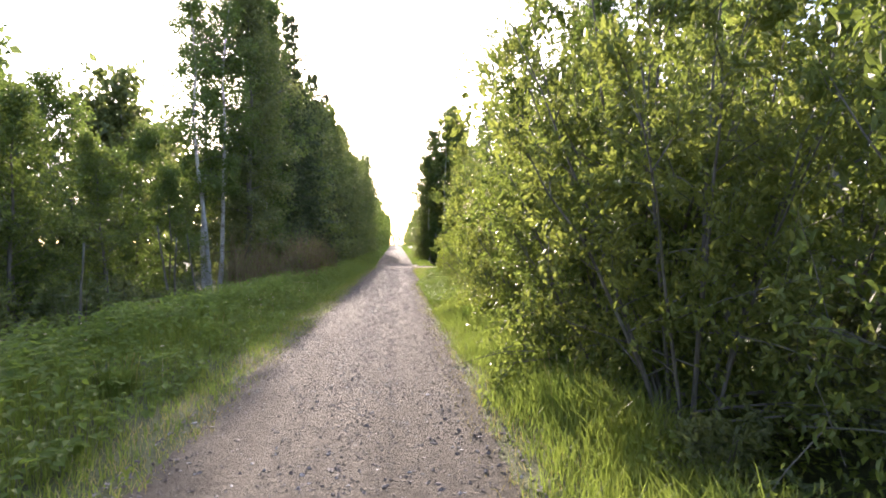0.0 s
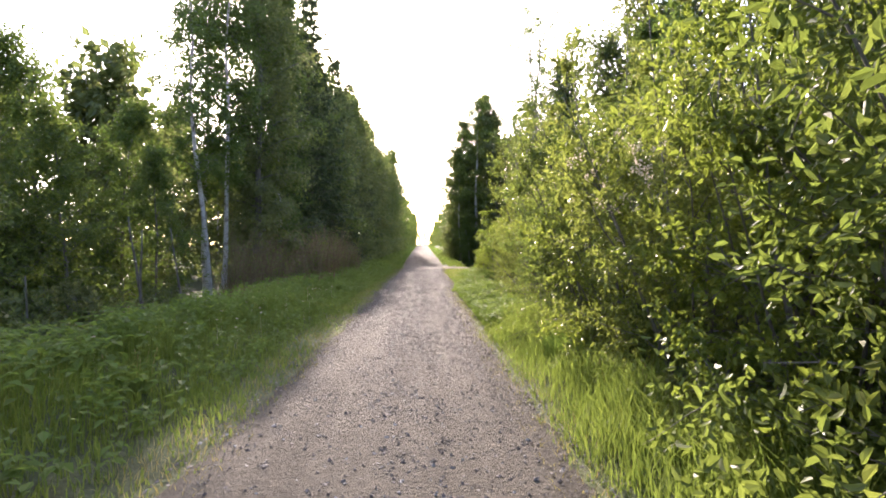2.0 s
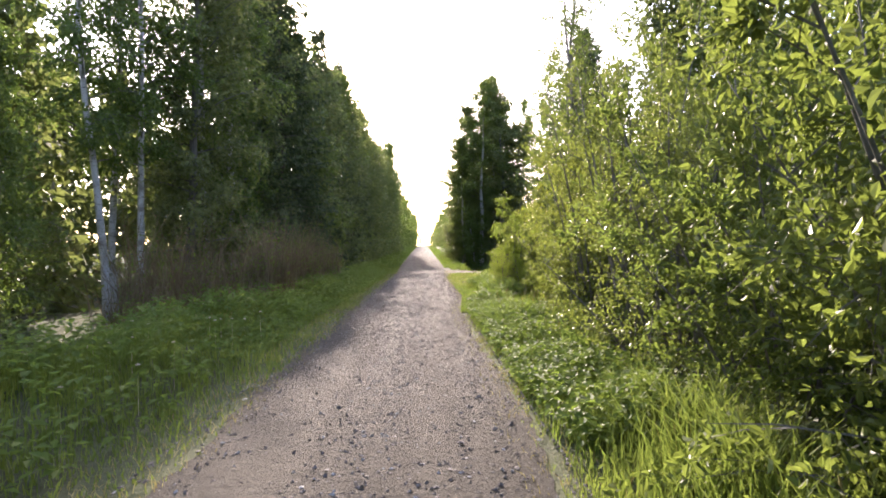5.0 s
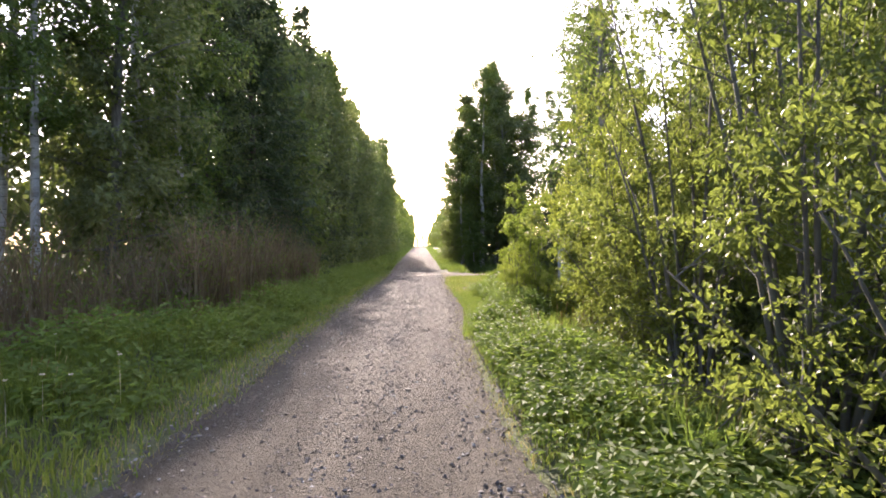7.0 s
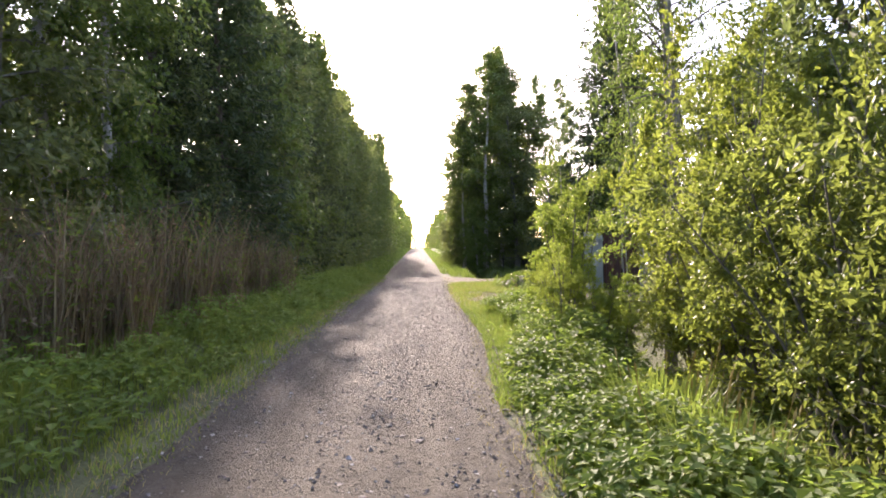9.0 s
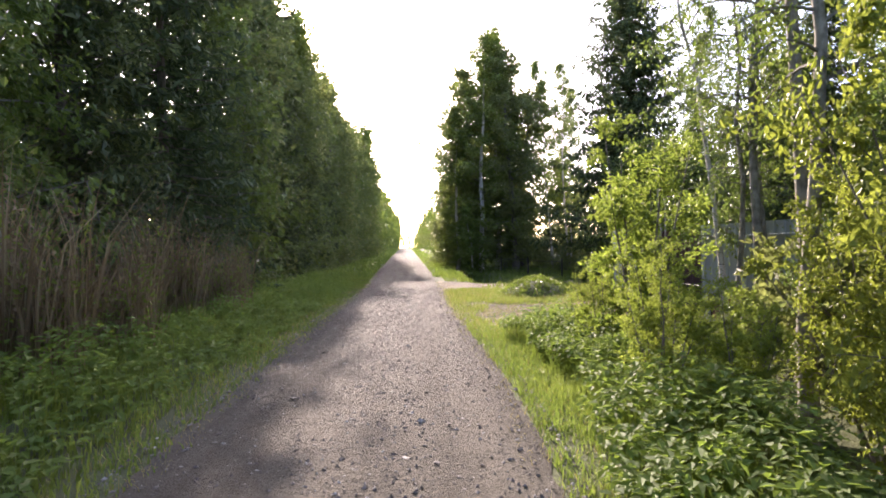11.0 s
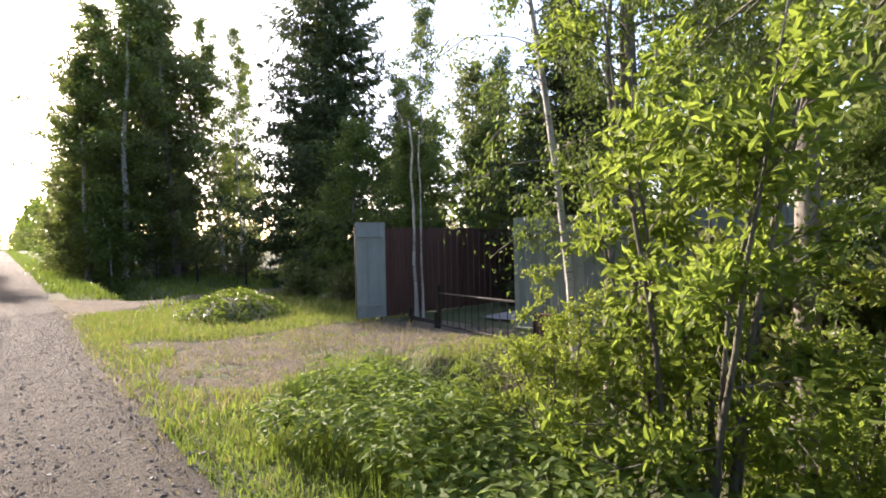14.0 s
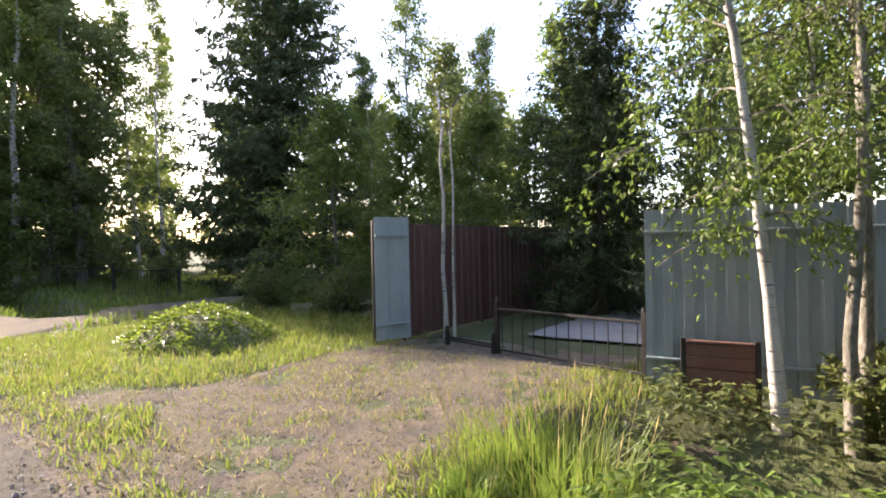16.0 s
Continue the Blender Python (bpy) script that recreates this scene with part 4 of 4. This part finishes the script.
def tussock(seed, n, r, h, label, material):
    rng = np.random.default_rng(seed)
    a, q = rng.uniform(0, 6.283, n), r * np.sqrt(rng.uniform(0, 1, n))
    hh = h * rng.uniform(0.5, 1.0, n)
    root = np.stack([q * np.cos(a), q * np.sin(a), 0 * a], 1)
    b = a + rng.normal(0, 0.9, n)
    out = np.stack([np.cos(b), np.sin(b), 0 * a], 1) * (hh * rng.uniform(0.05, 0.6, n) ** 1.4)[:, None]
    sd = np.stack([-np.sin(a), np.cos(a), 0 * a], 1) * 0.006
    up = np.array([0, 0, 1.0])
    mid = root + up * (hh * 0.6)[:, None] + out * 0.3
    tip = root + up * (hh * rng.uniform(0.75, 0.98, n))[:, None] + out
    v = np.stack([root - sd, root + sd, mid + sd, mid - sd, tip], 1).reshape(-1, 3)
    k = np.arange(n)[:, None] * 5
    f = np.concatenate([k + np.array([[0, 1, 2]]), k + np.array([[0, 2, 3]]), k + np.array([[3, 2, 4]])])
    ob = new("grass_tussock")
    part_np("leaf_clump", v, f, material, ob)
    lines = []
    for _ in range(max(6, n // 60)):
        b, q, hs = rng.uniform(0, 6.283), r * math.sqrt(rng.uniform(0, 1)), h * rng.uniform(0.95, 1.2)
        foot = np.array([q * math.cos(b), q * math.sin(b), 0.0])
        bend = np.array([math.cos(b), math.sin(b), 0.0]) * hs * 0.14
        lines.append(((foot, foot + (0, 0, hs * 0.6) + bend * 0.3, foot + (0, 0, hs * 0.88) + bend * 0.8, foot + (0, 0, hs * 0.93) + bend * 0.9, foot + (0, 0, hs) + bend), (0.0025, 0.002, 0.002, 0.007, 0.001)))
    v, f = tubes(lines, 3)
    tagged(part_np("seed_stalk", v, f, STRAW, ob, "thin straw-coloured flowering stalks"), kind="stuff")
    return tagged(ob, label, "grass")


tall_grass = place(tussock(51, 1300, 0.6, 0.95, "tall bright tussock of grass beside the driveway", GRASS), 3.15, 30.75)
small = place(tussock(52, 500, 0.25, 0.42, "tall tuft of verge grass under the bushes", GRASS), 1.75, 6.6)
for x, y, s in ((1.7, 8.6, 1.1), (1.55, 10.5, 1.2), (1.8, 11.7, 1.2), (1.6, 13.2, 0.9), (1.5, 4.6, 1.1), (2.1, 21.6, 1.8), (2.5, 22.0, 1.7), (1.85, 20.4, 1.5), (2.3, 20.6, 1.6), (1.9, 17.0, 1.4), (2.9, 30.1, 1.0), (2.5, 30.9, 0.8), (3.7, 30.9, 1.0), (-3.2, 9.5, 0.9), (-3.6, 14.0, 1.0), (-3.4, 18.5, 1.0), (-3.0, 6.0, 0.8)):
    plant(small, x, y, s, R2.uniform(0, 6.28))


def weeds(rng, x, y, h, size, stems=True):
    """Leafy herbs: each root carries three to five leaflets held out level, on a thin stalk."""
    n = len(x)
    i = np.repeat(np.arange(n), 5)
    a = rng.uniform(0, 6.283, len(i))
    top = np.stack([x, y, height(x, y) + h], 1)[i] + np.stack([0 * a, 0 * a, -rng.uniform(0, 0.35, len(i)) * h[i]], 1)
    way = np.stack([np.cos(a), np.sin(a), rng.normal(-0.1, 0.3, len(i))], 1)
    v, f = leaf_cloud(rng, top + way * 0.03, way, size * rng.uniform(0.6, 1.25, len(i)), 0.62, 0.1, 0.85)
    if stems:
        root = np.stack([x, y, height(x, y) - 0.03], 1)
        hd = np.stack([x, y, height(x, y) + h], 1)
        sd = np.array([0.003, 0.002, 0])
        sv = np.stack([root - sd, root + sd, hd + rng.normal(0, 0.01, (n, 3))], 1).reshape(-1, 3)
        sf = np.arange(n)[:, None] * 3 + np.array([[0, 1, 2]]) + len(v)
        v, f = np.concatenate([v, sv]), np.concatenate([f, sf])
    return v, f


x, y = clumped(rng, 13000, 0.12, 2.7, 13.5, 30.0)
x = x + road_right(y)
keep = ((y < 25) | (x < 3.0 + 0.3 * wave(y, x))) & (x > road_right(y) + 0.12 + (0.4 + 0.15 * wave(y * 1.3, x)) * ease(23, 26, y))
x, y = x[keep], y[keep]
h = np.clip((0.18 + 0.3 * np.clip((x - 1.2) / 1.0, 0, 1)) * rng.uniform(0.7, 1.3, len(x)) * (1 + 0.25 * wave(x, y)), 0.1, 0.75)
v, f = weeds(rng, x, y, h, 0.078)
stuff("goutweed", v, f, LEAF_WEED, "dense bed of broad-leaved weeds beside the road", "weeds")
x, y = clumped(rng, 11000, -5.2, -2.3, 1.0, 46.0, 0.35)
keep = (x < -3.4) | (y > 18) | (rng.uniform(0, 1, len(x)) < 0.45)
x, y = x[keep], y[keep]
h = np.clip((0.1 + (0.25 + 0.2 * (1 - ease(14, 22, y))) * ease(-2.3, -3.5, x)) * rng.uniform(0.6, 1.4, len(x)) * (1 + 0.6 * wave(x * 0.9, y * 0.8)), 0.07, 0.7)
v, f = weeds(rng, x, y, h, 0.1)
stuff("bank_weeds", v, f, LEAF_WEED, "leafy weeds on the shaded ditch bank", "weeds")
x, y = clumped(rng, 3000, 1.5, 4.6, 1.0, 20.0)
v, f = weeds(rng, x, y, rng.uniform(0.12, 0.4, len(x)), 0.09)
stuff("ditch_weeds", v, f, LEAF_WEED, "shaded weeds under the roadside bushes", "weeds")
x, y = clumped(rng, 600, 4.75, 5.9, 24.0, 30.3)
x2, y2 = clumped(rng, 240, 3.8, 5.8, 30.1, 30.9)
x, y = np.concatenate([x, x2]), np.concatenate([y, y2])
v, f = weeds(rng, x, y, rng.uniform(0.12, 0.4, len(x)), 0.1)
# LEAF_DARK, not LEAF_WEED: shade by the fence is put into the leaf colour
stuff("fence_weeds", v, f, LEAF_DARK, "tall weeds growing along the metal fence", "weeds")

# mound of earth overgrown with weeds
mound = new("weed_mound")
rng = np.random.default_rng(61)
a, q = np.meshgrid(np.linspace(0, 6.283, 25)[:-1], np.linspace(0, 1, 8))
rr = 1.25 * (1 + 0.12 * np.sin(3 * a) + 0.06 * np.sin(7 * a))
V = np.stack([rr * q * np.cos(a), rr * q * np.sin(a) * 1.2, 0.5 * (1 - q ** 2) ** 1.3 - 0.04], -1).reshape(-1, 3)
F = [(j * 24 + i, j * 24 + (i + 1) % 24, (j + 1) * 24 + (i + 1) % 24, (j + 1) * 24 + i) for j in range(7) for i in range(24)]
part_np("earth", V, F, SOIL, mound, "", True)
n = 2600
a, q = rng.uniform(0, 6.283, n), np.sqrt(rng.uniform(0, 1, n))
p = np.stack([1.25 * q * np.cos(a), 1.5 * q * np.sin(a), 0.5 * (1 - q ** 2) ** 1.3 + rng.uniform(0, 0.16, n)], 1)
v, f = leaf_cloud(rng, p, np.stack([np.cos(a * 7), np.sin(a * 7), 0.3 + 0 * a], 1), 0.09 * rng.uniform(0.6, 1.2, n), 0.55, 0.1, 0.1)
tagged(part_np("leaves", v, f, LEAF_BRIGHT, mound), kind="stuff")
tagged(mound, "low earth mound overgrown with bright weeds", "mound")
place(mound, 4.3, 38.3)

# dry brown stalks of last year at the ditch
rng = np.random.default_rng(62)
x, y = clumped(rng, 12500, -6.6, -3.55, 20.5, 34.5)
keep = x < -3.9 + 0.3 * wave(x, y * 0.9) - 1.2 * (1 - ease(20.5, 24.0, y))
x, y = x[keep], y[keep]
h = np.clip(0.68 + 0.5 * wave(x * 1.6, y * 1.4), 0.3, 1.35) * rng.uniform(0.9, 2.5, len(x)) * (0.95 + 0.35 * ease(-3.6, -5.4, x))
v, f = blades(rng, x, y, h, 0.02 + 0 * h, 0.35)
stuff("dry_stalks", v, f, DEAD, "tall dry brown stalks standing in the ditch", "weeds")
i = rng.integers(0, len(x), 12000)
p = np.stack([x[i], y[i], height(x[i], y[i]) + h[i] * rng.uniform(0.2, 0.85, len(i))], 1) + rng.normal(0, 0.06, (len(i), 3))
v, f = leaf_cloud(rng, p, rng.normal(size=(len(i), 3)), 0.1 * rng.uniform(0.5, 1.2, len(i)), 0.4)
stuff("withered_leaves", v, f, DEAD, "withered brown leaves on the dry stalks", "weeds")

i = rng.integers(0, len(x), 15000)
p = np.stack([x[i], y[i], height(x[i], y[i]) + h[i] * rng.uniform(0.3, 0.8, len(i))], 1) + rng.normal(0, 0.08, (len(i), 3))
v, f = leaf_cloud(rng, p, rng.normal(size=(len(i), 3)), 0.1 * rng.uniform(0.5, 1.2, len(i)), 0.45)
stuff("ditch_shoots", v, f, LEAF_BRIGHT, "yellow-green shoots among the dry stalks", "weeds")

# thin grey poles and fallen branches among the trees on the ditch side
def pole(seed, h, label):
    rng = np.random.default_rng(seed)
    v, f = tubes([trunk_line(rng, h, 0.035, 0.12, 7, 0.01, 0.4)], 6)
    return tagged(part_np("dead_sapling", v, f, BARK_GREY, None, "", True), label, "sapling")


stem = place(pole(71, 2.4, "thin grey dead stem leaning in the ditch wood"), -6.0, 10.6)
for x, y, s in ((-6.4, 12.6, 0.8), (-6.1, 15.2, 1.1), (-6.8, 17.0, 1.3), (-5.9, 8.2, 0.6), (-6.6, 18.6, 1.2)):
    plant(stem, x, y, s, R2.uniform(0, 6.28))


# pale flower heads scattered in the grass of the ditch bank
rng = np.random.default_rng(64)
x, y = rng.uniform(-4.6, -2.6, 46), rng.uniform(3.0, 20.0, 46)
c = np.repeat(np.stack([x, y, height(x, y) + rng.uniform(0.3, 0.5, 46)], 1), 9, 0)
d = rng.normal(size=c.shape)
d[:, 2] = 0.25 * np.abs(d[:, 2])
v, f = leaf_cloud(rng, c, d, 0.024, 0.7)
v2, f2 = blades(rng, x, y, c[::9, 2] - height(x, y) + 0.02, 0.005 + 0 * x, 0.02)
stuff("bank_flowers", np.concatenate([v, v2]), np.concatenate([f, f2 + len(v)]), FLUFF, "small white flower heads in the bank grass", "flowers")


# ---- stones of the road ----
def pebble(rng, n):
    """Stone shapes: a squashed, cornered ball of eight faces each."""
    base = np.array([(1, 0, 0), (-1, 0, 0), (0, 1, 0), (0, -1, 0), (0, 0, 1), (0, 0, -1.0)])
    tri = np.array([(0, 2, 4), (2, 1, 4), (1, 3, 4), (3, 0, 4), (2, 0, 5), (1, 2, 5), (3, 1, 5), (0, 3, 5)])
    v = base[None] * rng.uniform(0.6, 1.25, (n, 6, 1)) * np.array([1, 0.8, 0.55]) + rng.normal(0, 0.12, (n, 6, 3))
    a = rng.uniform(0, 6.283, n)
    c, s = np.cos(a)[:, None], np.sin(a)[:, None]
    v = np.stack([v[..., 0] * c - v[..., 1] * s, v[..., 0] * s + v[..., 1] * c, v[..., 2]], -1)
    return v, tri


rng = np.random.default_rng(91)
n = 36000
y = 0.8 + 42 * rng.uniform(0, 1, n)
u = np.clip(rng.choice([0.08, 0.5, 0.62, 0.92], n, p=[0.2, 0.3, 0.2, 0.3]) + rng.normal(0, 0.13, n), -0.04, 1.04)
x = road_left(y) + (road_right(y) - road_left(y)) * u
size = 0.006 + 0.017 * rng.uniform(0, 1, n) ** 2.6
v, tri = pebble(rng, n)
v = v * size[:, None, None] + np.stack([x, y, height(x, y) + 0.004 + 0.1 * size], 1)[:, None]
v[..., 2] += (-0.018 * (np.exp(-((u - 0.27) / 0.1) ** 2) + np.exp(-((u - 0.76) / 0.1) ** 2)))[:, None] + 0.008
f = (np.arange(n)[:, None, None] * 6 + tri[None]).reshape(-1, 3)
tagged(part_np("gravel", v.reshape(-1, 3), f, STONE, road), kind="stuff")
n = 9000
x, y = rng.uniform(1.3, 6.2, n), rng.uniform(31.4, 36.0, n)
v, tri = pebble(rng, n)
size = 0.005 + 0.012 * rng.uniform(0, 1, n) ** 3
v = v * size[:, None, None] + np.stack([x, y, height(x, y) + 0.016], 1)[:, None]
stuff("driveway_gravel", v.reshape(-1, 3), (np.arange(n)[:, None, None] * 6 + tri[None]).reshape(-1, 3), STONE, "small stones lying on the dirt driveway", "gravel")
shapes = []
for k in range(8):
    v, tri = pebble(rng, 1)
    shapes.append(mesh_of("stone", v[0], tri, STONE))
for k in range(290):
    y = rng.uniform(1.5, 38)
    u = float(np.clip(rng.choice([0.06, 0.5, 0.6, 0.92]) + rng.normal(0, 0.12), 0, 1.03))
    x = float(road_left(y) + (road_right(y) - road_left(y)) * u)
    s = 0.02 + 0.022 * rng.uniform() ** 2
    o = new("stone", shapes[k % 8])
    o.parent, o.location, o.scale, o.rotation_euler = road, (x, y, ground_at(x, y) + 0.008), (s, s, s), (0, 0, rng.uniform(0, 6.28))
